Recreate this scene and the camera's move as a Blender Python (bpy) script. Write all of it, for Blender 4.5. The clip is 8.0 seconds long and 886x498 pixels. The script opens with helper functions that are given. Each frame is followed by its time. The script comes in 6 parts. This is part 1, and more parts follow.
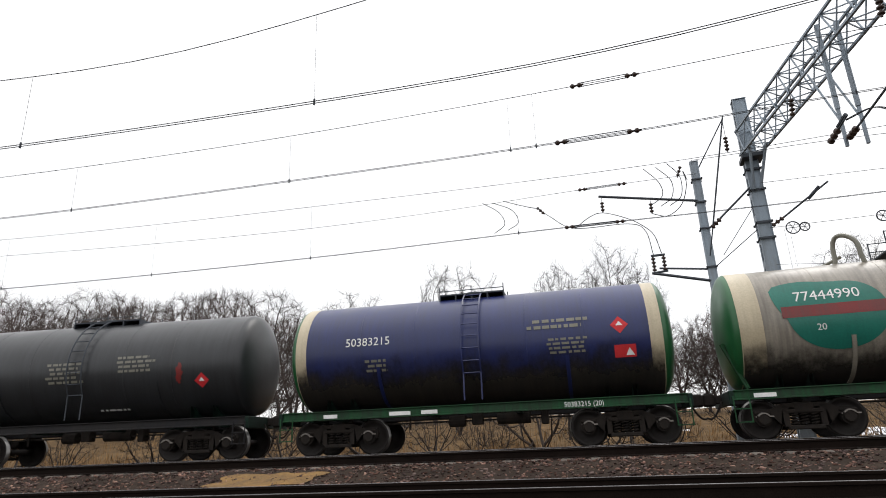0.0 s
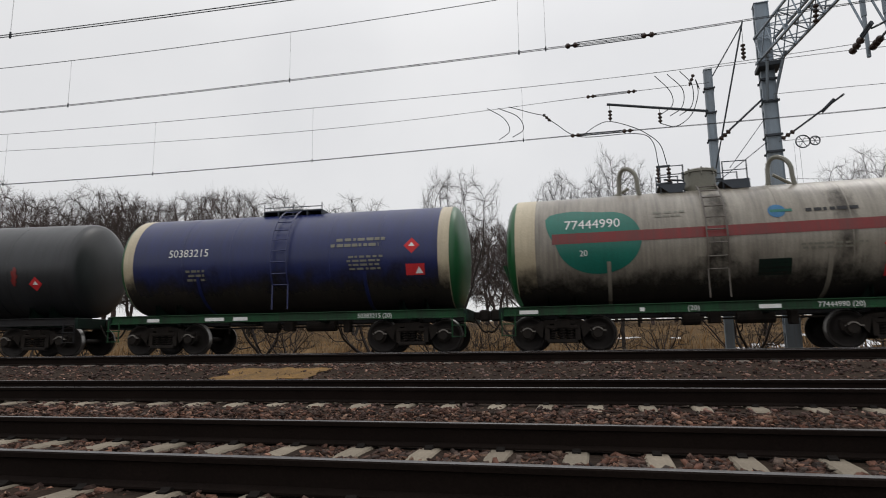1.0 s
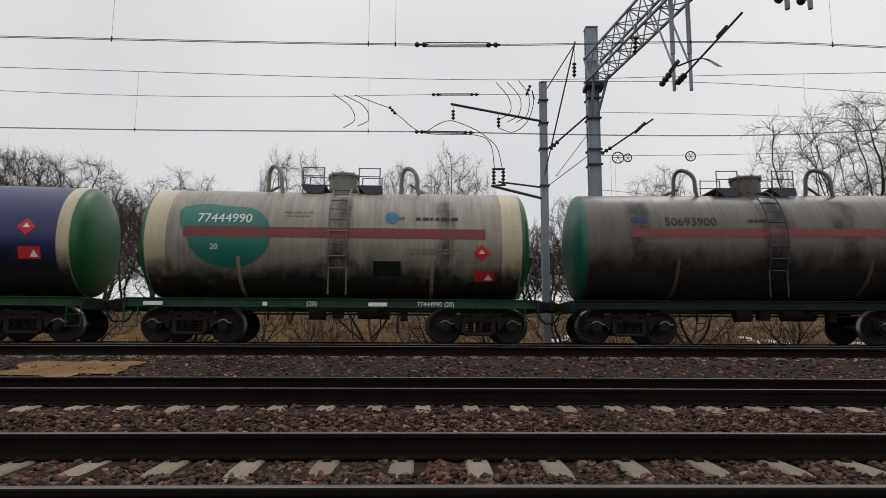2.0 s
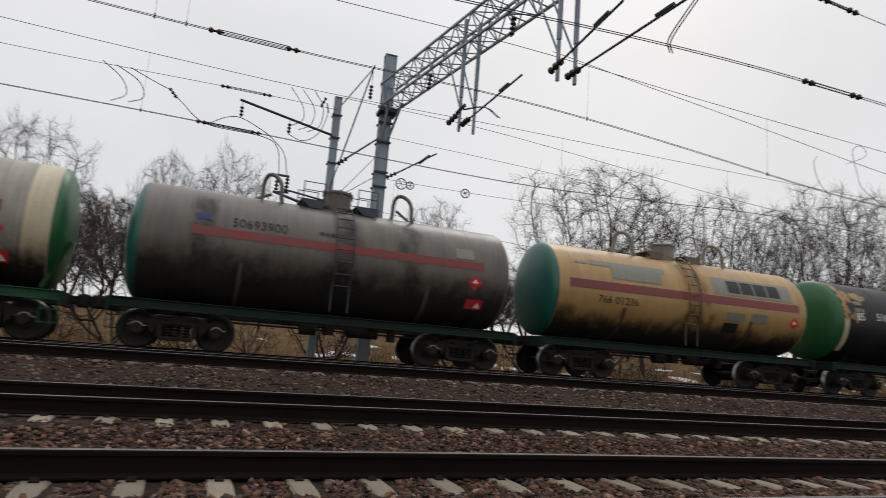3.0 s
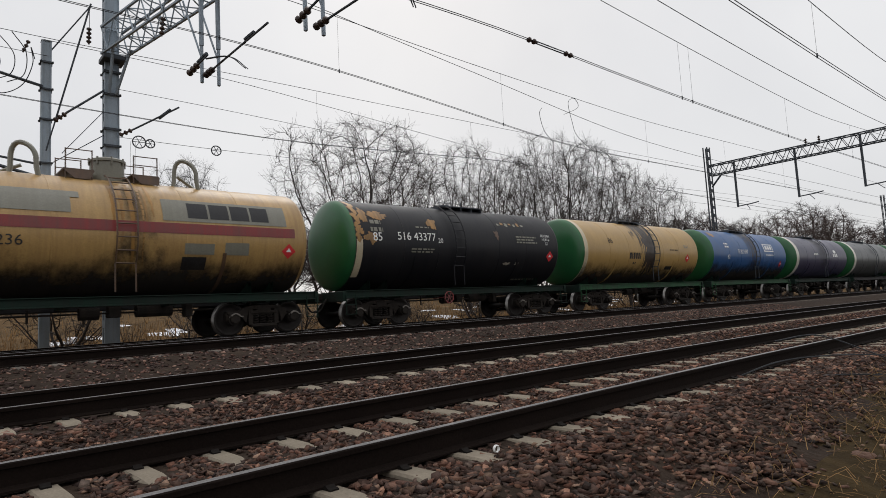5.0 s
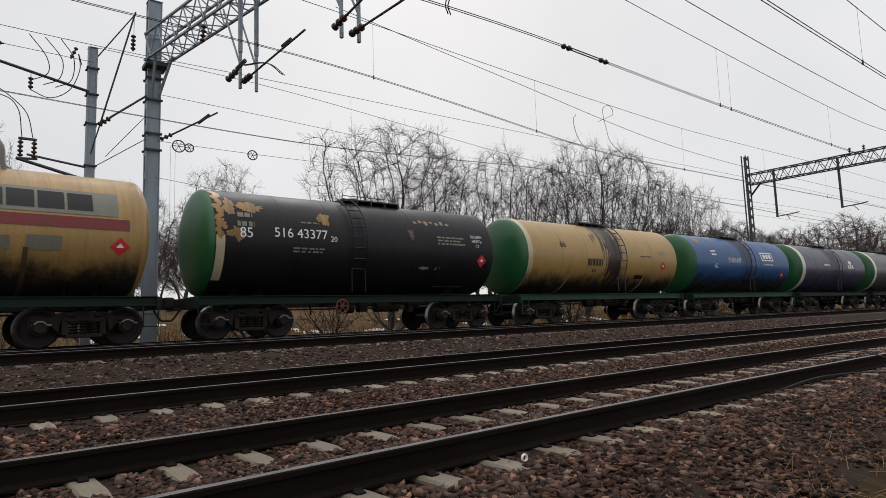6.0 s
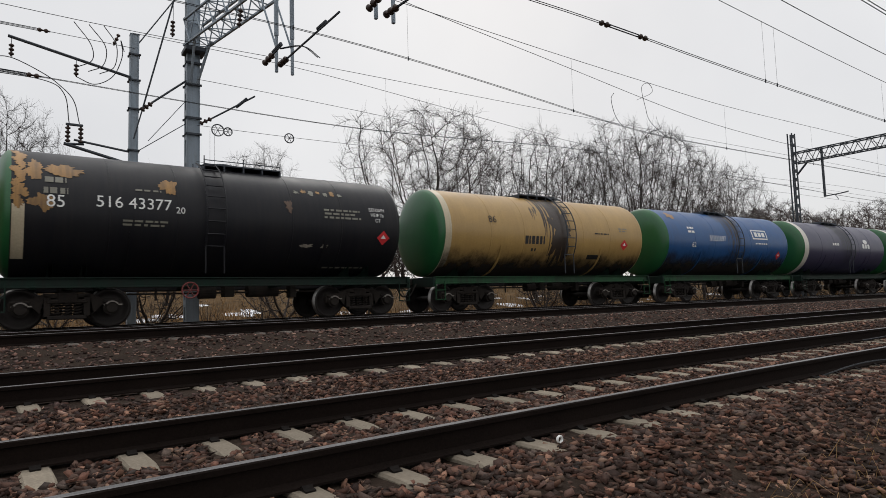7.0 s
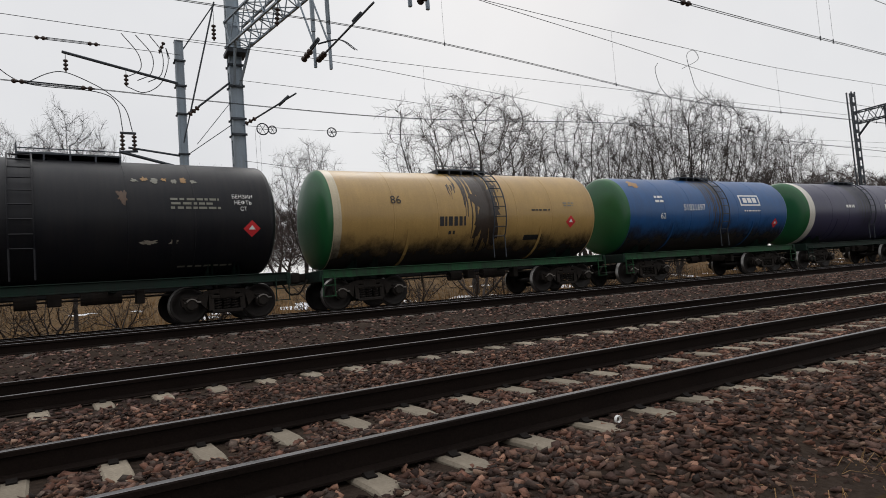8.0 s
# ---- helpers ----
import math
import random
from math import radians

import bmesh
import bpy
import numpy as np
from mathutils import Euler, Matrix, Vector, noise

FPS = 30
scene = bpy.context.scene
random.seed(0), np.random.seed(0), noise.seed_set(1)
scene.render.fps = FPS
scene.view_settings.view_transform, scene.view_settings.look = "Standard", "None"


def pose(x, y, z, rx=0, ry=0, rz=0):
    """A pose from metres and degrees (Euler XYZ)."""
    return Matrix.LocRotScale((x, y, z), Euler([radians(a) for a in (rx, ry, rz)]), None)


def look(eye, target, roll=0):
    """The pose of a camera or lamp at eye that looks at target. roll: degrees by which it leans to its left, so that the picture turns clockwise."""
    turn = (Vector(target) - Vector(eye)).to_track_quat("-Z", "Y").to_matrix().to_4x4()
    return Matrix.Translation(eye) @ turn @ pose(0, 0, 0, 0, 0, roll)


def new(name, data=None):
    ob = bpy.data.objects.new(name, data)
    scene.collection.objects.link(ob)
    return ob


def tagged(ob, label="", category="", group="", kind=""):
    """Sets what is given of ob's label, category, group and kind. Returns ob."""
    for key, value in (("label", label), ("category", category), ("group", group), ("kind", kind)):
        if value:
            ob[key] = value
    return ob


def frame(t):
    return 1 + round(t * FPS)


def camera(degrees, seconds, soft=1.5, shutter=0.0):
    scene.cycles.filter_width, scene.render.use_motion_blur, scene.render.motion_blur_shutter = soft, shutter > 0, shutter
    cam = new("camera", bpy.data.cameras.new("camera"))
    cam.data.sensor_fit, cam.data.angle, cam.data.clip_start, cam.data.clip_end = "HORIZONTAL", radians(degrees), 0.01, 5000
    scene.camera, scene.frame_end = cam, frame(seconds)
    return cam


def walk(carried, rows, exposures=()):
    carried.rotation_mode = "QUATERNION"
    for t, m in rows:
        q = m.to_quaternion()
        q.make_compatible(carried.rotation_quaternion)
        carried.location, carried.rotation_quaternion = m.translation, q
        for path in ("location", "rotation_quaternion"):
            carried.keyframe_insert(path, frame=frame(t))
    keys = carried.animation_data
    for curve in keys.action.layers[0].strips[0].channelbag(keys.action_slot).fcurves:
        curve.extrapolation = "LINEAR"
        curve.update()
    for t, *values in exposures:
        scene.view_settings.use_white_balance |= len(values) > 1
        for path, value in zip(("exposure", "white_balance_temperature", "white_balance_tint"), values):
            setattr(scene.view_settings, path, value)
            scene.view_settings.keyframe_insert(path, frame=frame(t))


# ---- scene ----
EYE = Vector((0, 0, 0.806))
cam = camera(71.65, 8.0, soft=0.5, shutter=0.12)


def aim(t, yaw, pitch, roll):
    y, p = radians(yaw), radians(pitch)
    eye = EYE + Vector((0, 0, float(np.interp(t, *LIFT))))
    return look(eye, eye + Vector((-math.sin(y) * math.cos(p), math.cos(y) * math.cos(p), math.sin(p))), roll)


# the camera is held lower at first: seconds, metres
LIFT = ((0.0, 0.5, 1.0, 2.3, 8.0), (-0.2, -0.24, -0.2, 0.0, 0.0))
# seconds, yaw, pitch, roll
PATH = [
    (0.0, 17.34, 17.50, -2.30),
    (0.5, 19.45, 12.30, 0.60),
    (1.0, 17.77, 8.78, -0.80),
    (1.2, 13.04, 6.38, -0.53),
    (2.3, 1.25, 9.02, 0.60),
    (2.5, -0.66, 11.80, 1.50),
    (3.0, -18.17, 9.55, 4.40),
    (3.5, -34.77, 10.30, 2.65),
    (3.7, -36.17, 14.15, 2.44),
    (4.0, -41.39, 11.44, 1.36),
    (4.5, -40.22, 8.06, -1.18),
    (4.7, -40.30, 6.29, -3.38),
    (5.8, -38.74, 5.45, -1.76),
    (6.0, -37.24, 6.26, -1.91),
    (6.5, -36.25, 4.09, -2.07),
    (7.0, -33.91, 4.66, -1.67),
    (7.5, -33.62, 4.56, -2.04),
    (8.0, -29.45, 3.55, -4.40),
]
EXPOSURES = [(0.0, 0.6), (0.3, 0.35), (0.6, 0.0), (1.2, 0.0), (2.4, -0.15), (3.2, 0.0), (8.0, 0.0)]
walk(cam, [(t, aim(t, a, b, c)) for t, a, b, c in PATH], EXPOSURES)

# ---------------------------------------------------------------- light
world = bpy.data.worlds.new("overcast_sky")
scene.world = world
world.use_nodes = True
wn, wl = world.node_tree.nodes, world.node_tree.links
wn.clear()
w_out = wn.new("ShaderNodeOutputWorld")
w_bg = wn.new("ShaderNodeBackground")
w_sky = wn.new("ShaderNodeTexSky")
w_sky.sky_type, w_sky.sun_disc = "NISHITA", False
w_sky.sun_elevation, w_sky.sun_rotation = radians(32), radians(40)
w_dim = wn.new("ShaderNodeMix")
w_dim.data_type, w_dim.blend_type = "RGBA", "MULTIPLY"
w_dim.inputs[0].default_value = 1.0
w_dim.inputs[7].default_value = (0.09, 0.09, 0.09, 1)
w_co = wn.new("ShaderNodeTexCoord")
w_noise = wn.new("ShaderNodeTexNoise")
w_noise.inputs["Scale"].default_value, w_noise.inputs["Detail"].default_value = 2.2, 5
w_ramp = wn.new("ShaderNodeValToRGB")
w_ramp.color_ramp.elements[0].position, w_ramp.color_ramp.elements[0].color = 0.3, (0.768, 0.768, 0.781, 1)
w_ramp.color_ramp.elements[1].position, w_ramp.color_ramp.elements[1].color = 0.72, (0.888, 0.883, 0.886, 1)
w_mix = wn.new("ShaderNodeMix")
w_mix.data_type = "RGBA"
w_mix.inputs[0].default_value = 0.92
wl.new(w_co.outputs["Generated"], w_noise.inputs["Vector"])
wl.new(w_noise.outputs["Fac"], w_ramp.inputs[0])
wl.new(w_sky.outputs[0], w_dim.inputs[6])
wl.new(w_dim.outputs[2], w_mix.inputs[6])
wl.new(w_ramp.outputs[0], w_mix.inputs[7])
w_sep = wn.new("ShaderNodeSeparateXYZ")
w_rise = wn.new("ShaderNodeValToRGB")
for pos, val in ((0.0, 0.93), (0.45, 1.0)):
    e = w_rise.color_ramp.elements[0 if pos == 0 else 1]
    e.position, e.color = pos, (val, val, val, 1)
e = w_rise.color_ramp.elements.new(0.7)
e.color = (1.25, 1.25, 1.25, 1)
e = w_rise.color_ramp.elements.new(1.0)
e.color = (2.2, 2.2, 2.2, 1)
w_mul = wn.new("ShaderNodeMix")
w_mul.data_type, w_mul.blend_type = "RGBA", "MULTIPLY"
w_mul.inputs[0].default_value = 1.0
wl.new(w_co.outputs["Generated"], w_sep.inputs[0])
wl.new(w_sep.outputs["Z"], w_rise.inputs[0])
wl.new(w_mix.outputs[2], w_mul.inputs[6])
wl.new(w_rise.outputs[0], w_mul.inputs[7])
wl.new(w_mul.outputs[2], w_bg.inputs[0])
w_bg.inputs[1].default_value = 1.0
wl.new(w_bg.outputs[0], w_out.inputs[0])
sun_data = bpy.data.lights.new("sun", "SUN")
sun_data.energy, sun_data.angle, sun_data.color = 0.5, radians(25), (1, 0.97, 0.93)
sun = new("sun", sun_data)
sun.matrix_world = look((0, 0, 50), (-18, -28, 10))


# ---------------------------------------------------------------- materials
def material(name, base, rough=0.7, metal=0.0, vary=0.25, scale=6.0, fine=60.0, bump=0.15, dirt=None, dirt_amount=0.0, dirt_scale=(1, 1, 1),
             random_tint=0.0, island=False, spec=0.3, hues=None):
    """A surface with a colour that varies at two scales, fine relief, and dirt in blotches or streaks."""
    m = bpy.data.materials.new(name)
    m.use_nodes = True
    n, l = m.node_tree.nodes, m.node_tree.links
    b = n["Principled BSDF"]
    b.inputs["Metallic"].default_value = metal
    b.inputs["Specular IOR Level"].default_value = spec
    co = n.new("ShaderNodeTexCoord")
    big, small = n.new("ShaderNodeTexNoise"), n.new("ShaderNodeTexNoise")
    big.inputs["Scale"].default_value, big.inputs["Detail"].default_value = scale, 6
    small.inputs["Scale"].default_value, small.inputs["Detail"].default_value = fine, 3
    l.new(co.outputs["Object"], big.inputs["Vector"])
    l.new(co.outputs["Object"], small.inputs["Vector"])
    add = n.new("ShaderNodeMath")
    add.operation = "ADD"
    l.new(big.outputs["Fac"], add.inputs[0])
    l.new(small.outputs["Fac"], add.inputs[1])
    span = n.new("ShaderNodeMapRange")
    span.inputs["From Min"].default_value, span.inputs["From Max"].default_value = 0.65, 1.35
    span.inputs["To Min"].default_value, span.inputs["To Max"].default_value = 1 - vary, 1 + vary
    l.new(add.outputs[0], span.inputs["Value"])
    tint = n.new("ShaderNodeMix")
    tint.data_type, tint.blend_type = "RGBA", "MULTIPLY"
    tint.inputs[0].default_value = 1
    tint.inputs[6].default_value = (*base, 1)
    l.new(span.outputs[0], tint.inputs[7])
    colour = tint.outputs[2]
    if random_tint:
        src = n.new("ShaderNodeNewGeometry").outputs["Random Per Island"] if island else n.new("ShaderNodeObjectInfo").outputs["Random"]
        r = n.new("ShaderNodeMapRange")
        r.inputs["To Min"].default_value, r.inputs["To Max"].default_value = 1 - random_tint, 1 + random_tint
        l.new(src, r.inputs["Value"])
        t2 = n.new("ShaderNodeMix")
        t2.data_type, t2.blend_type = "RGBA", "MULTIPLY"
        t2.inputs[0].default_value = 1
        l.new(colour, t2.inputs[6])
        l.new(r.outputs[0], t2.inputs[7])
        colour = t2.outputs[2]
        if hues:
            wn_ = n.new("ShaderNodeTexWhiteNoise")
            wn_.noise_dimensions = "1D"
            l.new(src, wn_.inputs["W"])
            hr = n.new("ShaderNodeValToRGB")
            hr.color_ramp.interpolation = "CONSTANT"
            for k, c in enumerate(hues):
                e = hr.color_ramp.elements[k] if k < 2 else hr.color_ramp.elements.new(k / len(hues))
                e.position, e.color = k / len(hues), (*c, 1)
            l.new(wn_.outputs["Value"], hr.inputs[0])
            t3 = n.new("ShaderNodeMix")
            t3.data_type, t3.blend_type = "RGBA", "MULTIPLY"
            t3.inputs[0].default_value = 1
            l.new(colour, t3.inputs[6])
            l.new(hr.outputs[0], t3.inputs[7])
            colour = t3.outputs[2]
    if dirt:
        mp = n.new("ShaderNodeMapping")
        mp.inputs["Scale"].default_value = dirt_scale
        l.new(co.outputs["Object"], mp.inputs["Vector"])
        dn = n.new("ShaderNodeTexNoise")
        dn.inputs["Scale"].default_value, dn.inputs["Detail"].default_value, dn.inputs["Roughness"].default_value = 1.0, 8, 0.65
        l.new(mp.outputs[0], dn.inputs["Vector"])
        mp2 = n.new("ShaderNodeMapping")
        mp2.inputs["Scale"].default_value = [q * k for q, k in zip(dirt_scale, (7.0, 1.6, 1.6))]
        l.new(co.outputs["Object"], mp2.inputs["Vector"])
        dn2 = n.new("ShaderNodeTexNoise")
        dn2.inputs["Scale"].default_value, dn2.inputs["Detail"].default_value = 1.0, 6
        l.new(mp2.outputs[0], dn2.inputs["Vector"])
        both = n.new("ShaderNodeMix")
        both.data_type = "FLOAT"
        both.inputs[0].default_value = 0.42
        l.new(dn.outputs["Fac"], both.inputs[2])
        l.new(dn2.outputs["Fac"], both.inputs[3])
        dr = n.new("ShaderNodeMapRange")
        dr.inputs["From Min"].default_value, dr.inputs["From Max"].default_value = 0.40, 0.64
        dr.inputs["To Max"].default_value = dirt_amount
        l.new(both.outputs[0], dr.inputs["Value"])
        dm = n.new("ShaderNodeMix")
        dm.data_type = "RGBA"
        l.new(dr.outputs[0], dm.inputs[0])
        l.new(colour, dm.inputs[6])
        dm.inputs[7].default_value = (*dirt, 1)
        colour = dm.outputs[2]
    l.new(colour, b.inputs["Base Color"])
    rr = n.new("ShaderNodeMapRange")
    rr.inputs["To Min"].default_value, rr.inputs["To Max"].default_value = max(0.05, rough - 0.12), min(1, rough + 0.12)
    l.new(big.outputs["Fac"], rr.inputs["Value"])
    l.new(rr.outputs[0], b.inputs["Roughness"])
    if bump:
        bp = n.new("ShaderNodeBump")
        bp.inputs["Strength"].default_value, bp.inputs["Distance"].default_value = bump, 0.02
        l.new(small.outputs["Fac"], bp.inputs["Height"])
        l.new(bp.outputs[0], b.inputs["Normal"])
    return m


def paint(name, base, dirt_amount=0.45, dirt=(0.05, 0.045, 0.04), rough=0.36, spec=0.5):
    """Weathered wagon paint with soot streaks running down."""
    return material(name, base, rough, 0, 0.16, 1.3, 25, 0.05, dirt, dirt_amount, (1.6, 0.45, 0.45), spec=spec)


M_BALLAST = material("ballast", (0.034, 0.024, 0.018), 0.95, spec=0.06, vary=0.45, scale=1.2, fine=22, bump=1.0, dirt=(0.018, 0.012, 0.0095), dirt_amount=0.7, dirt_scale=(0.5, 0.9, 0.5))
M_STONE = material("crushed_stone", (0.079, 0.049, 0.038), 0.85, spec=0.15, vary=0.25, scale=3, fine=70, bump=0.3, random_tint=0.6, island=True, hues=((1, 1, 1), (1.25, 0.98, 0.88), (0.6, 0.56, 0.56), (2.3, 2.0, 1.75), (0.8, 0.74, 0.74), (1.2, 0.92, 0.82), (0.45, 0.42, 0.43)))
M_STONE_GREY = material("crushed_stone_grey", (0.073, 0.053, 0.043), 0.85, spec=0.15, vary=0.25, scale=3, fine=70, bump=0.3, random_tint=0.6, island=True, hues=((1, 1, 1), (1.25, 0.98, 0.88), (0.6, 0.56, 0.56), (2.3, 2.0, 1.75), (0.8, 0.74, 0.74), (1.2, 0.92, 0.82), (0.45, 0.42, 0.43)))
M_SAND = material("spilled_sand", (0.19, 0.105, 0.03), 0.95, vary=0.35, scale=2, fine=25, bump=0.8, dirt=(0.06, 0.04, 0.02), dirt_amount=0.7, dirt_scale=(1.2, 1.8, 1))
M_STONE_FAR = material("crushed_stone_far", (0.092, 0.066, 0.058), 0.9, spec=0.1, vary=0.2, scale=3, fine=70, bump=0.3, random_tint=0.6, island=True, hues=((1, 1, 1), (1.25, 0.98, 0.88), (0.6, 0.56, 0.56), (2.3, 2.0, 1.75), (0.8, 0.74, 0.74), (1.2, 0.92, 0.82), (0.45, 0.42, 0.43)))
M_SOIL = material("soil", (0.024, 0.0165, 0.0085), 0.95, spec=0.05, vary=0.4, scale=0.7, fine=30, bump=0.8, dirt=(0.062, 0.042, 0.019), dirt_amount=0.7, dirt_scale=(0.8, 0.8, 0.8))
M_BANK = material("leaf_litter", (0.135, 0.085, 0.042), 0.95, spec=0.05, vary=0.45, scale=0.7, fine=30, bump=0.8, dirt=(0.05, 0.036, 0.022), dirt_amount=0.8, dirt_scale=(0.6, 0.6, 0.6))
M_CONCRETE = material("sleeper_concrete", (0.225, 0.193, 0.15), 0.9, spec=0.12, vary=0.22, scale=3, fine=50, bump=0.25, dirt=(0.15, 0.125, 0.095), dirt_amount=0.6, dirt_scale=(4, 4, 4), random_tint=0.18)
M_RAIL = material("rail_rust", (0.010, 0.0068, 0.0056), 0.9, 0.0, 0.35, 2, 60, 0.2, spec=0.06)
M_RAILTOP = material("rail_running_face", (0.17, 0.165, 0.165), 0.42, 1.0, 0.2, 4, 40, 0.03)
M_OLDCONCRETE = material("grimy_sleeper_concrete", (0.10, 0.086, 0.074), 0.9, spec=0.12, vary=0.25, scale=3, fine=50, bump=0.25, dirt=(0.06, 0.05, 0.042), dirt_amount=0.6, dirt_scale=(4, 4, 4), random_tint=0.25)
M_BOXGLINT = material("axle_box_glint", (0.22, 0.20, 0.18), 0.5, 0.6, 0.2, 6, 40, 0.05)
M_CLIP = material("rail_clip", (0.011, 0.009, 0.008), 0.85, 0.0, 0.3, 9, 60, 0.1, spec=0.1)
M_GALV = material("grey_painted_steel", (0.25, 0.30, 0.35), 0.55, 0.25, 0.14, 2, 40, 0.05, (0.16, 0.15, 0.14), 0.4, (3, 3, 0.6))
M_STEELDARK = material("dark_steel", (0.055, 0.062, 0.072), 0.6, 0.5, 0.2, 5, 50, 0.08)
M_WIRE = material("wire", (0.035, 0.038, 0.042), 0.55, 0.5, 0.15, 3, 40, 0)
M_PORCELAIN = material("insulator_glaze", (0.045, 0.028, 0.022), 0.25, 0, 0.1, 4, 30, 0)
M_BOGIE = material("bogie_grime", (0.016, 0.0135, 0.012), 0.85, 0.0, 0.4, 3, 40, 0.25, (0.035, 0.026, 0.02), 0.5, (2, 2, 2), spec=0.2)
M_WHEEL = material("wheel_steel", (0.02, 0.0165, 0.015), 0.65, 0.2, 0.3, 4, 50, 0.1)
M_TREAD = material("wheel_tread", (0.28, 0.27, 0.26), 0.38, 1.0, 0.1, 4, 50, 0.02)
M_FRAMEGREEN = paint("frame_green", (0.010, 0.070, 0.024), 0.85, (0.016, 0.018, 0.014), 0.6, 0.25)
M_FRAMEDARK = paint("frame_dark_green", (0.004, 0.019, 0.012), 0.8, (0.011, 0.011, 0.010), 0.65, 0.2)
M_FRAMEBLACK = paint("frame_black", (0.016, 0.016, 0.018), 0.6, (0.03, 0.026, 0.023), 0.65, 0.2)
M_WHITE = material("white_lettering", (0.72, 0.72, 0.7), 0.6, vary=0.12, scale=5, fine=30, bump=0)
M_BLACK = material("black_lettering", (0.03, 0.03, 0.032), 0.6, vary=0.2, scale=5, fine=30, bump=0)
M_SIGNRED = material("hazard_red", (0.55, 0.03, 0.035), 0.5, vary=0.12, scale=6, fine=30, bump=0)
M_STRIPERED = paint("stripe_red", (0.20, 0.018, 0.017), 0.55)
M_BARK = material("bark", (0.030, 0.025, 0.022), 0.9, vary=0.3, scale=3, fine=30, bump=0.5)
M_TWIG = material("twigs", (0.034, 0.026, 0.022), 0.9, vary=0.2, scale=3, fine=20, bump=0, random_tint=0.3)
# paler than the near twigs: distance haze is put into the colour
M_HAZEDTWIG = material("far_twigs_hazed", (0.070, 0.052, 0.047), 0.95, vary=0.2, scale=1, fine=8, bump=0, random_tint=0.25)
M_DRYGRASS = material("dry_grass", (0.21, 0.125, 0.055), 0.9, vary=0.35, scale=2, fine=20, bump=0, random_tint=0.45, island=True)
M_SNOW = material("old_snow", (0.72, 0.73, 0.76), 0.7, vary=0.1, scale=1, fine=10, bump=0.2)


# ---------------------------------------------------------------- mesh helpers
def mesh_object(name, verts, faces, mat, parent=None, label="", smooth=False, mats=None, face_mats=None):
    me = bpy.data.meshes.new(name)
    me.from_pydata([tuple(v) for v in verts], [], faces)
    for mm in (mats or [mat]):
        me.materials.append(mm)
    if face_mats is not None:
        me.polygons.foreach_set("material_index", face_mats)
    if smooth:
        me.polygons.foreach_set("use_smooth", [True] * len(me.polygons))
    me.update()
    ob = new(name, me)
    if parent is not None:
        ob.parent = parent
    if label:
        ob["label"] = label
    return ob


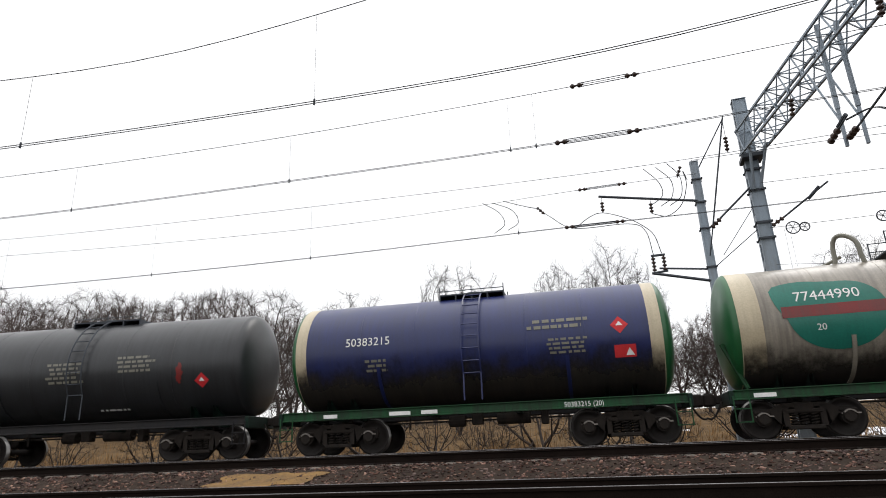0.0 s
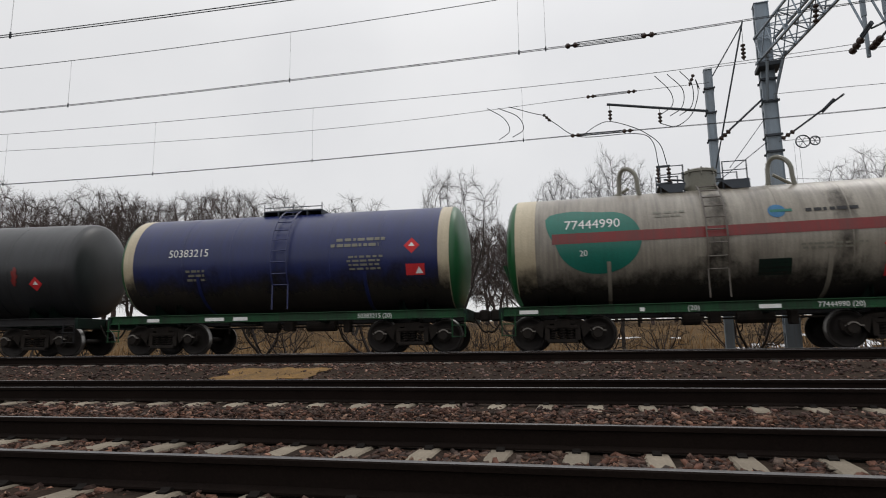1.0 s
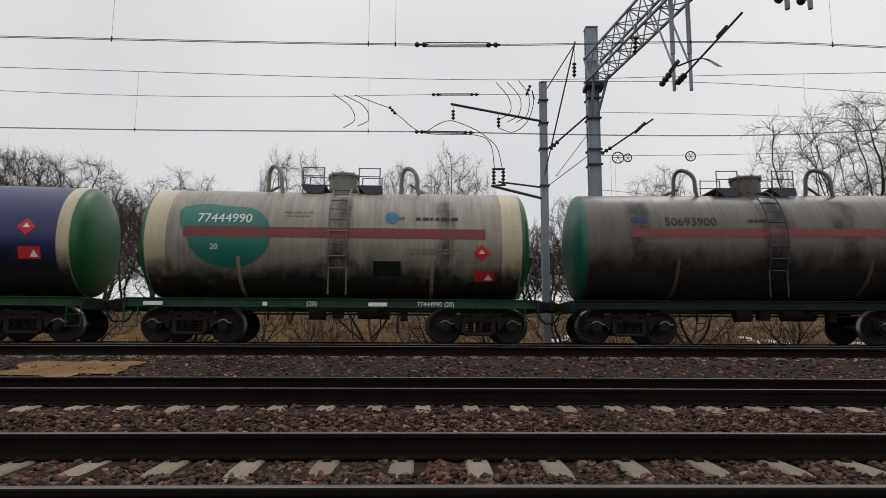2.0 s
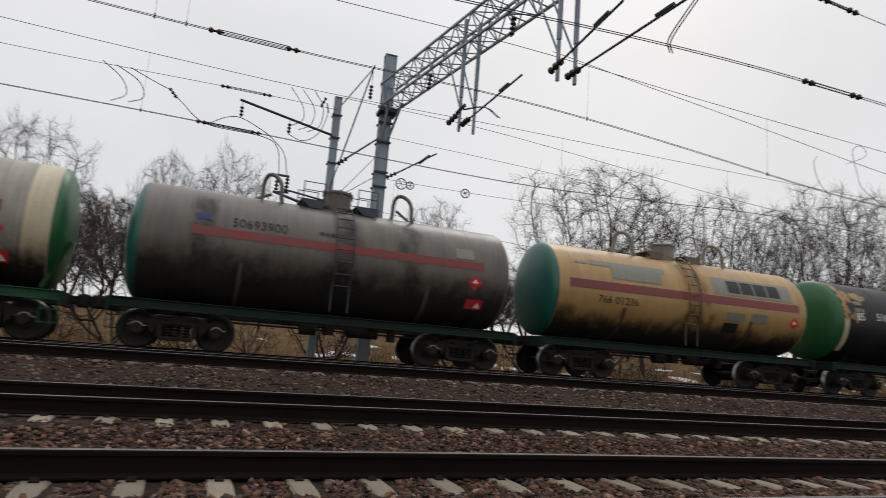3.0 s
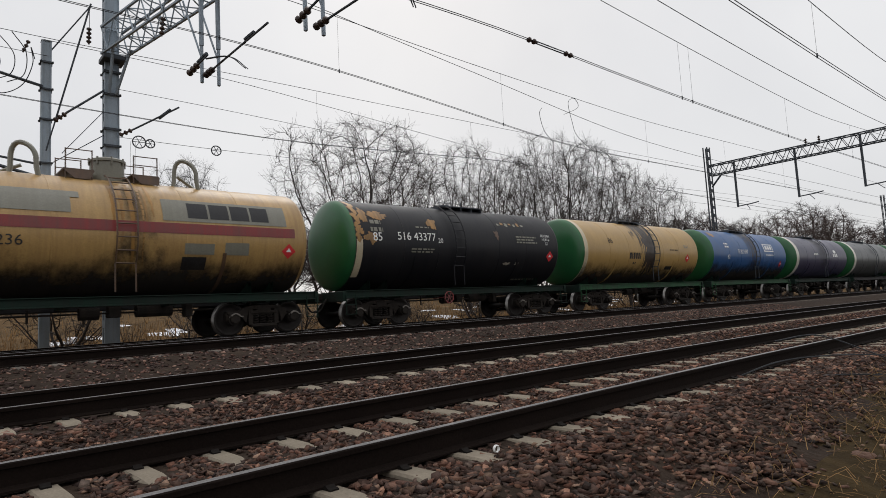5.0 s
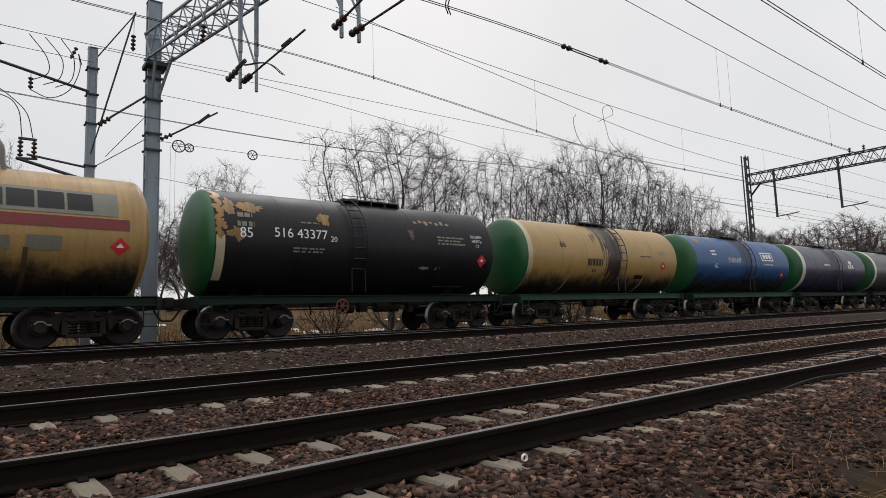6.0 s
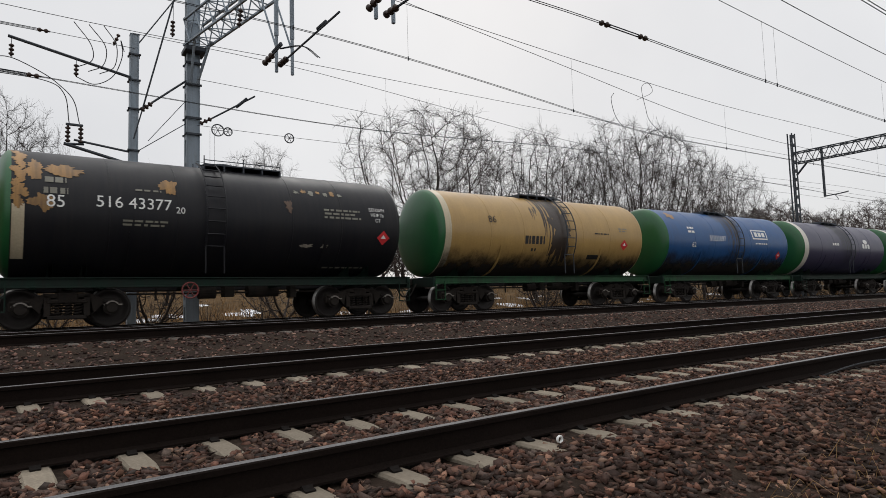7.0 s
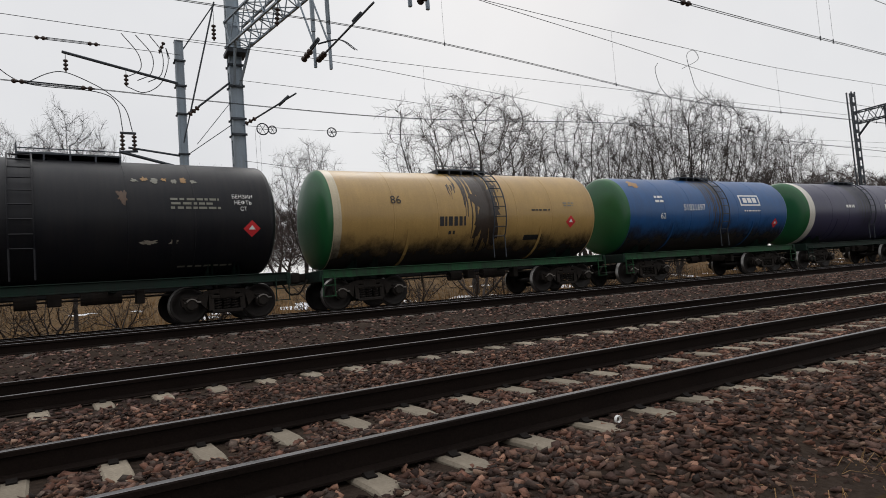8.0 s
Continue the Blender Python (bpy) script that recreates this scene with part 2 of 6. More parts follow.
class Shape:
    """Gathers primitives into one mesh."""

    def __init__(self):
        self.v, self.f = [], []

    def add(self, verts, faces):
        o = len(self.v)
        self.v += [tuple(p) for p in verts]
        self.f += [tuple(i + o for i in q) for q in faces]
        return self

    def box(self, x0, x1, y0, y1, z0, z1, c=0.0):
        """A box with its long edges chamfered by c."""
        if c <= 0:
            return self.add([(x0, y0, z0), (x1, y0, z0), (x1, y1, z0), (x0, y1, z0), (x0, y0, z1), (x1, y0, z1), (x1, y1, z1), (x0, y1, z1)],
                            [(3, 2, 1, 0), (4, 5, 6, 7), (0, 1, 5, 4), (1, 2, 6, 5), (2, 3, 7, 6), (3, 0, 4, 7)])
        ring = lambda z, d: [(x0 + d + c, y0 + d, z), (x1 - d - c, y0 + d, z), (x1 - d, y0 + d + c, z), (x1 - d, y1 - d - c, z),
                             (x1 - d - c, y1 - d, z), (x0 + d + c, y1 - d, z), (x0 + d, y1 - d - c, z), (x0 + d, y0 + d + c, z)]
        v = ring(z0, c) + ring(z0 + c, 0) + ring(z1 - c, 0) + ring(z1, c)
        f = [tuple(range(7, -1, -1)), tuple(range(24, 32))]
        for k in range(3):
            f += [(8 * k + i, 8 * k + (i + 1) % 8, 8 * k + 8 + (i + 1) % 8, 8 * k + 8 + i) for i in range(8)]
        return self.add(v, f)

    def rod(self, a, b, r, n=6, r2=None):
        return self.tube([a, b], [r, r if r2 is None else r2], n)

    def tube(self, pts, radii, n=6, cap=True):
        pts = [Vector(p) for p in pts]
        if not hasattr(radii, "__len__"):
            radii = [radii] * len(pts)
        v, f = [], []
        d0 = (pts[1] - pts[0]).normalized()
        side = d0.orthogonal().normalized()
        for i, p in enumerate(pts):
            d = (pts[min(i + 1, len(pts) - 1)] - pts[max(i - 1, 0)]).normalized()
            side = (side - d * side.dot(d))
            side = side.normalized() if side.length > 1e-6 else d.orthogonal().normalized()
            up = d.cross(side)
            for k in range(n):
                a = 2 * math.pi * k / n
                v.append(p + (side * math.cos(a) + up * math.sin(a)) * radii[i])
        for i in range(len(pts) - 1):
            f += [(i * n + k, i * n + (k + 1) % n, (i + 1) * n + (k + 1) % n, (i + 1) * n + k) for k in range(n)]
        if cap:
            f += [tuple(range(n - 1, -1, -1)), tuple(range((len(pts) - 1) * n, len(pts) * n))]
        return self.add(v, f)

    def lathe(self, profile, n=24, axis="x", at=(0, 0, 0), start=0.0, end=2 * math.pi):
        """profile: (along, radius). Turned about an axis."""
        whole = abs(end - start) > 6.28
        m = n if whole else n + 1
        v, f = [], []
        for s, r in profile:
            for k in range(m):
                a = start + (end - start) * k / n
                c, w = r * math.cos(a), r * math.sin(a)
                q = {"x": (s, c, w), "y": (c, s, w), "z": (c, w, s)}[axis]
                v.append((q[0] + at[0], q[1] + at[1], q[2] + at[2]))
        for i in range(len(profile) - 1):
            for k in range(n):
                k2 = (k + 1) % m
                f.append((i * m + k, i * m + k2, (i + 1) * m + k2, (i + 1) * m + k))
        return self.add(v, f)

    def strip(self, profile, x0, x1, close=True):
        """A profile in (y, z) drawn along x."""
        n = len(profile)
        v = [(x0, y, z) for y, z in profile] + [(x1, y, z) for y, z in profile]
        f = [(i, (i + 1) % n, n + (i + 1) % n, n + i) for i in range(n if close else n - 1)]
        if close:
            f += [tuple(range(n - 1, -1, -1)), tuple(range(n, 2 * n))]
        return self.add(v, f)

    def out(self, name, mat, parent=None, label="", smooth=False):
        ob = mesh_object(name, self.v, self.f, mat, parent, label)
        if smooth:
            shade(ob)
        return ob


def shade(ob, degrees=35):
    me = ob.data
    bm = bmesh.new()
    bm.from_mesh(me)
    bmesh.ops.recalc_face_normals(bm, faces=bm.faces)
    for f in bm.faces:
        f.smooth = True
    for e in bm.edges:
        if len(e.link_faces) == 2 and e.calc_face_angle(0) > radians(degrees):
            e.smooth = False
    bm.to_mesh(me)
    bm.free()


def thing(name, label, category, group="", at=None):
    ob = new(name)
    ob.empty_display_size = 0.2
    if at is not None:
        ob.matrix_world = at
    return tagged(ob, label, category, group)


# ---------------------------------------------------------------- ground and tracks
# centre line, height of the rail heads
TRACKS = [(4.44, 0.0), (8.56, 0.09), (13.66, 0.42), (18.52, 0.36)]
BEND, BEND_FROM = 0.00319, 11.4


def bow(x):
    """The line is straight to one side and bends towards the camera on the other."""
    d = BEND_FROM - x
    e = d if d > 40 else math.log1p(math.exp(max(-50, d / 4))) * 4
    return -BEND * (e * e if e < 60 else 3600 + 120 * (e - 60))


def heading(x):
    """Degrees by which the line is turned there."""
    return math.degrees(math.atan((bow(x + 0.05) - bow(x - 0.05)) / 0.1))


BOW = np.vectorize(bow)
LINE_X = [-300, -200, -150, -120, -100, -80, -65] + [-56 + 2 * k for k in range(39)] + [24, 30, 40, 60, 100, 200, 420]

GAUGE = 1.59
RAIL_H = 0.19


def ground_height(x, y):
    """The height of ballast and soil across the line."""
    knots = [(-400, -0.72), (-3, -0.70), (0.6, -0.66), (1.5, -0.60), (2.3, -0.40), (2.85, -0.205), (5.85, -0.203), (6.5, -0.22), (7.1, -0.118), (10.0, -0.115),
             (11.0, 0.02), (12.2, 0.208), (15.1, 0.213), (16.0, 0.19), (17.0, 0.156), (20.0, 0.152), (21.0, -0.1), (22.5, -0.4), (26, -0.45), (32, -0.2), (40, 0.7), (52, 1.7), (70, 2.9), (400, 14.0), (3000, 60.0)]
    return np.interp(y, [k[0] for k in knots], [k[1] for k in knots])


def EDGE(x):
    """Where the ballast ends and the bare soil begins."""
    return np.clip(1.65 + 0.1 * np.asarray(x, float), 1.4, 2.9)


def build_ground():
    ys = np.unique(np.concatenate([[-3000, -1000, -300, -80, -20, -8], np.arange(-4, 24, 0.2), np.arange(24, 60, 1.5), [80, 120, 200, 400, 900, 3000]]))
    xs = np.unique(np.concatenate([[-3000, -900, -300, -150], np.arange(-80, -12, 4), np.arange(-12, 22, 0.35), np.arange(22, 60, 1.2), np.arange(60, 160, 6), [200, 300, 600, 1200, 3000]]))
    verts, faces, fm = [], [], []
    for x in xs:
        for y in ys:
            z = float(ground_height(x, y))
            if abs(y) < 60 and abs(x) < 200:
                amp = 0.02 if 2.4 < y < 19.2 else 0.07
                z += amp * noise.noise(Vector((x * 1.3, y * 1.3, 0))) + amp * 0.6 * noise.noise(Vector((x * 4, y * 4, 3)))
            verts.append((x, y + bow(x) * (1 if y > -2 else max(0, 1 + (y + 2) / 10)), z))
    ny = len(ys)
    for i in range(len(xs) - 1):
        for j in range(ny - 1):
            faces.append((i * ny + j, (i + 1) * ny + j, (i + 1) * ny + j + 1, i * ny + j + 1))
            yc, xc = (ys[j] + ys[j + 1]) / 2, (xs[i] + xs[i + 1]) / 2
            edge = float(EDGE(xc)) - 0.1
            fm.append(0 if edge < yc < 19.7 else 1 if yc < 10 else 2)
    ob = mesh_object("ground", verts, faces, None, mats=[M_BALLAST, M_SOIL, M_BANK], face_mats=fm, smooth=True)
    tagged(ob, "brown crushed-stone ballast with bare soil and dead grass beside it", "ground", kind="structure")


build_ground()


def rail_profile(yc, top):
    h = [(-0.075, -0.18), (0.075, -0.18), (0.075, -0.168), (0.012, -0.148), (0.010, -0.045), (0.036, -0.036), (0.037, -0.008), (0.030, -0.001), (-0.030, -0.001), (-0.037, -0.008), (-0.036, -0.036), (-0.010, -0.045), (-0.012, -0.148), (-0.075, -0.168)]
    return [(yc + a, top + b) for a, b in h]


def along_line(profile):
    """A profile in (y, z) drawn along the bending line."""
    n = len(profile)
    v, f = [], []
    for x in LINE_X:
        o = bow(x)
        v += [(x, y + o, z) for y, z in profile]
    for k in range(len(LINE_X) - 1):
        f += [(k * n + i, k * n + (i + 1) % n, (k + 1) * n + (i + 1) % n, (k + 1) * n + i) for i in range(n)]
    return Shape().add(v, f)


SLEEPER_X = (-33.70, 120.0)
SPACING = 0.545
SHIFT = (0.0, -0.16, -0.1, 0.0)  # of the sleepers of each track along it


def build_track(i, yc, top):
    rail_t = thing("railway_track", "steel rails with dull heads on pale concrete sleepers" if yc < 10 else "steel rails on grimy half-buried concrete sleepers", "railway track", "parallel tracks")
    for side in (-1, 1):
        y = yc + side * GAUGE / 2
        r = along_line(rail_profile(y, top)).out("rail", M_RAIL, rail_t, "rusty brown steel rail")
        along_line([(y - 0.026, top - 0.003), (y + 0.026, top - 0.003), (y + 0.022, top + 0.002), (y - 0.022, top + 0.002)]).out("rail_head", M_RAILTOP, r, "worn shiny running face")
    return rail_t


def sleeper_mesh(mat):
    """A concrete sleeper, 2.7 m, with sloping seats and a lower waist."""
    s = Shape()
    secs = [(-1.35, 0.08, -0.05), (-1.33, 0.085, -0.035), (-1.12, 0.09, 0.008), (-0.4, 0.088, 0.006), (0, 0.08, -0.03), (0.4, 0.088, 0.006), (1.12, 0.09, 0.008), (1.33, 0.085, -0.035), (1.35, 0.08, -0.05)]
    v, f = [], []
    for y, hw, z in secs:
        v += [(-hw - 0.02, y, -0.2), (-hw, y, z - 0.015), (-hw + 0.015, y, z), (hw - 0.015, y, z), (hw, y, z - 0.015), (hw + 0.02, y, -0.2)]
    for i in range(len(secs) - 1):
        f += [(6 * i + k, 6 * i + k + 1, 6 * i + k + 7, 6 * i + k + 6) for k in range(5)]
    f += [(5, 4, 3, 2, 1, 0), tuple(range(6 * len(secs) - 6, 6 * len(secs)))]
    s.add(v, f)
    me = bpy.data.meshes.new("sleeper")
    me.from_pydata(s.v, [], s.f)
    me.materials.append(mat)
    return me


def clip_mesh():
    """Rail fastening: a plate with a bolt on each side of the rail foot."""
    s = Shape().strip([(-0.15, 0.0), (0.15, 0.0), (0.15, 0.012), (0.12, 0.016), (0.10, 0.03), (0.08, 0.022), (0.06, 0.012), (-0.06, 0.012), (-0.08, 0.022), (-0.10, 0.03), (-0.12, 0.016), (-0.15, 0.012)], -0.03, 0.03)
    me = bpy.data.meshes.new("rail_clip")
    me.from_pydata(s.v, [], s.f)
    me.materials.append(M_CLIP)
    return me




# ---------------------------------------------------------------- the goods train
CAR = 12.02
TRAIN_Y, TRAIN_Z = TRACKS[3]
R, AXIS_Z, HALF = 1.56, 2.81, 5.06
WHEEL_R = 0.478


def train_shift(t):
    """How far along the line the coupling between the white and the grey car is."""
    slack = float(np.interp(t, [0, 0.5, 1, 2.5, 3, 3.5, 4], [0.2, 0.3, 0.05, 0, -0.18, -0.25, 0]))
    return 13.25 - 5.512 * t - 0.003 * t * t + slack


def cap_profile(x0, direction, inner=0.0, r=R):
    """The dished end of a shell."""
    pts = []
    for k in range(9):
        a = math.pi / 2 * k / 8
        pts.append((x0 + direction * (0.56 * math.sin(a) + inner), max(0.001, r * math.cos(a) ** 0.8)))
    return pts

CAP = 0.66


def wrap(x, s, out=0.0):
    """A point on the side of the shell that faces the camera: x along it, s the height of the arc over the axis."""
    a = s / R
    return (x, -(R + out) * math.cos(a), AXIS_Z + (R + out) * math.sin(a))


def patch(name, x0, x1, s0, s1, mat, parent, label="", out=0.011, edge=0.0):
    """A painted area laid on the shell, curved with it."""
    nx, ns = max(2, int((x1 - x0) / 0.3)), max(2, int((s1 - s0) / 0.12))
    v = [wrap(x0 + (x1 - x0) * i / nx + edge * noise.noise(Vector((i * 3.1, j * 2.7, x0))), s0 + (s1 - s0) * j / ns, out) for i in range(nx + 1) for j in range(ns + 1)]
    f = [(i * (ns + 1) + j, (i + 1) * (ns + 1) + j, (i + 1) * (ns + 1) + j + 1, i * (ns + 1) + j + 1) for i in range(nx) for j in range(ns)]
    return mesh_object(name, v, f, mat, parent, label, smooth=True)


def disc(name, x, s, rx, rs, mat, parent, label="", out=0.006, power=2.0, n=28):
    """A round or leaf-shaped area laid on the shell."""
    v = [wrap(x, s, out)]
    rings = 5
    for q in range(1, rings + 1):
        for k in range(n):
            a = 2 * math.pi * k / n
            c, w = math.cos(a), math.sin(a)
            v.append(wrap(x + rx * q / rings * math.copysign(abs(c) ** (2 / power), c), s + rs * q / rings * math.copysign(abs(w) ** (2 / power), w), out))
    f = [(0, 1 + k, 1 + (k + 1) % n) for k in range(n)]
    for q in range(rings - 1):
        f += [(1 + q * n + k, 1 + q * n + n + k, 1 + q * n + n + (k + 1) % n, 1 + q * n + (k + 1) % n) for k in range(n)]
    return mesh_object(name, v, f, mat, parent, label, smooth=True)


def lettering(body, x, s, height, mat, parent, spread=1.0, out=0.018, flat_y=None, z=None):
    """Words painted on the shell (curved with it) or, with flat_y, on the frame."""
    cu = bpy.data.curves.new("lettering", "FONT")
    cu.body, cu.size, cu.resolution_u = body, height * 1.38, 3
    tmp = new("lettering", cu)
    me = bpy.data.meshes.new_from_object(tmp.evaluated_get(bpy.context.evaluated_depsgraph_get()))
    bpy.data.objects.remove(tmp)
    for vert in me.vertices:
        a, b = vert.co.x * spread, vert.co.y
        vert.co = wrap(x + a, s + b, out) if flat_y is None else (x + a, flat_y, z + b)
    me.materials.clear()
    me.materials.append(mat)
    ob = new("lettering", me)
    ob.parent = parent
    return ob


def bars(x, s, length, height, rows, mat, parent, seed=0):
    """Small print that cannot be read: broken bars."""
    rnd = random.Random(seed)
    sh = Shape()
    for k in range(rows):
        a = x + rnd.uniform(0, length * 0.15)
        end = x + length * rnd.uniform(0.8, 1.0)
        ss = s - k * height * 1.9
        while a < end:
            w = rnd.uniform(0.08, 0.22)
            b = min(a + w, end)
            sh.add([wrap(a, ss, 0.016), wrap(b, ss, 0.016), wrap(b, ss + height, 0.016), wrap(a, ss + height, 0.016)], [(0, 1, 2, 3)])
            a = b + rnd.uniform(0.03, 0.07)
    return tagged(sh.out("small_print", mat, parent), kind="stuff")


def wheelset_mesh():
    s = Shape()
    for a in (-1, 1):
        y = a * 0.79
        s.lathe([(y - a * 0.065, 0.001), (y - a * 0.065, 0.12), (y - a * 0.03, 0.14), (y - a * 0.02, 0.36), (y - a * 0.065, 0.39), (y - a * 0.065, 0.505), (y - a * 0.035, 0.503), (y - a * 0.03, WHEEL_R), (y + a * 0.065, WHEEL_R - 0.008),
                 (y + a * 0.068, 0.40), (y + a * 0.02, 0.37), (y + a * 0.01, 0.15), (y + a * 0.075, 0.12), (y + a * 0.075, 0.001)], 28, "y")
    s.rod((0, -1.0, 0), (0, 1.0, 0), 0.08, 10)
    me = bpy.data.meshes.new("wheelset")
    me.from_pydata(s.v, [], s.f)
    me.materials.append(M_WHEEL)
    me.materials.append(M_TREAD)
    for p in me.polygons:
        r = [math.hypot(me.vertices[i].co.x, me.vertices[i].co.z) for i in p.vertices]
        p.material_index = 1 if min(r) > 0.46 else 0
        p.use_smooth = True
    return me


def sideframe_mesh():
    """Cast side frame of a freight bogie with its axle boxes and springs, seen from one side."""
    s = Shape()
    y0, y1 = -0.09, 0.09
    outline = [(-1.16, 0.60), (-1.12, 0.70), (-0.72, 0.72), (-0.45, 0.84), (0.45, 0.84), (0.72, 0.72), (1.12, 0.70), (1.16, 0.60), (1.14, 0.44), (0.98, 0.42), (0.72, 0.56), (0.55, 0.36), (0.36, 0.22), (-0.36, 0.22), (-0.55, 0.36), (-0.72, 0.56), (-0.98, 0.42), (-1.14, 0.44)]
    n = len(outline)
    v = [(x, y0, z) for x, z in outline] + [(x, y1, z) for x, z in outline]
    quads = [(0, 1, 16, 17), (1, 2, 15, 16), (2, 3, 14, 15), (7, 6, 9, 8), (6, 5, 10, 9), (5, 4, 11, 10)]
    f = [q for q in quads] + [tuple(i + n for i in q) for q in quads] + [(i, (i + 1) % n, n + (i + 1) % n, n + i) for i in range(n)]
    s.add(v, f)
    s.box(-0.48, 0.48, y0, y1, 0.74, 0.84)
    s.box(-0.40, 0.40, y0 - 0.04, y1, 0.22, 0.32, 0.02)
    s.box(-0.47, -0.34, y0, y1, 0.3, 0.78)
    s.box(0.34, 0.47, y0, y1, 0.3, 0.78)
    for x in (-0.22, 0.0, 0.22):
        coil = [(x + 0.085 * math.cos(k * 0.9), 0.0 + 0.085 * math.sin(k * 0.9), 0.32 + 0.3 * k / 30) for k in range(31)]
        s.tube(coil, 0.02, 5)
    s.box(-0.42, 0.42, y0 - 0.02, y1, 0.6, 0.7, 0.02)
    for x in (-0.925, 0.925):
        s.lathe([(-0.24, 0.001), (-0.24, 0.115), (-0.225, 0.135), (-0.15, 0.14), (-0.15, 0.18), (0.1, 0.18), (0.1, 0.001)], 16, "y", (x, 0, WHEEL_R))
        s.box(x - 0.2, x + 0.2, y0 - 0.04, y1, 0.59, 0.68, 0.03)
        for k in range(4):
            a = math.pi / 4 + k * math.pi / 2
            s.rod((x + 0.1 * math.cos(a), -0.26, WHEEL_R + 0.1 * math.sin(a)), (x + 0.1 * math.cos(a), -0.2, WHEEL_R + 0.1 * math.sin(a)), 0.018, 5)
    plain = len(s.f)
    # pale arcs over the axle boxes stand in for reflections on their tops
    for x in (-0.925, 0.925):
        s.lathe([(-0.262, 0.135), (-0.262, 0.165), (-0.2, 0.17), (-0.2, 0.14)], 12, "y", (x, 0, WHEEL_R), radians(35), radians(145))
        for k in (-1, 1):
            s.box(x + k * 0.15 - 0.02, x + k * 0.15 + 0.05 * k + 0.02, -0.262, -0.2, WHEEL_R + 0.055, WHEEL_R + 0.085)
    me = bpy.data.meshes.new("side_frame")
    me.from_pydata(s.v, [], s.f)
    me.materials.append(M_BOGIE)
    me.materials.append(M_BOXGLINT)
    me.polygons.foreach_set("material_index", [0] * plain + [1] * (len(s.f) - plain))
    return me


WHEELSET, SIDEFRAME = wheelset_mesh(), sideframe_mesh()
MOVING_WHEELS, CARS = [], []


def add_bogie(car, x):
    b = Shape()
    b.box(-0.22, 0.22, -1.15, 1.15, 0.6, 0.86, 0.04)
    b.box(-0.16, 0.16, -0.5, 0.5, 0.86, 0.98, 0.03)
    for sx in (-0.5, 0.5):
        b.rod((sx, -0.95, 0.52), (sx, 0.95, 0.52), 0.045, 6)
    bogie = b.out("bogie", M_BOGIE, car, "grimy cast-steel bogie")
    bogie.location = (x, 0, 0)
    for side in (-1, 1):
        sf = new("side_frame", SIDEFRAME)
        sf.parent = bogie
        sf.matrix_basis = pose(0, side * 1.03, 0, 0, 0, 0 if side < 0 else 180)
    for ax in (-0.925, 0.925):
        w = new("wheelset", WHEELSET)
        w.parent = bogie
        w.location = (ax, 0, WHEEL_R)
        MOVING_WHEELS.append((w, ax))


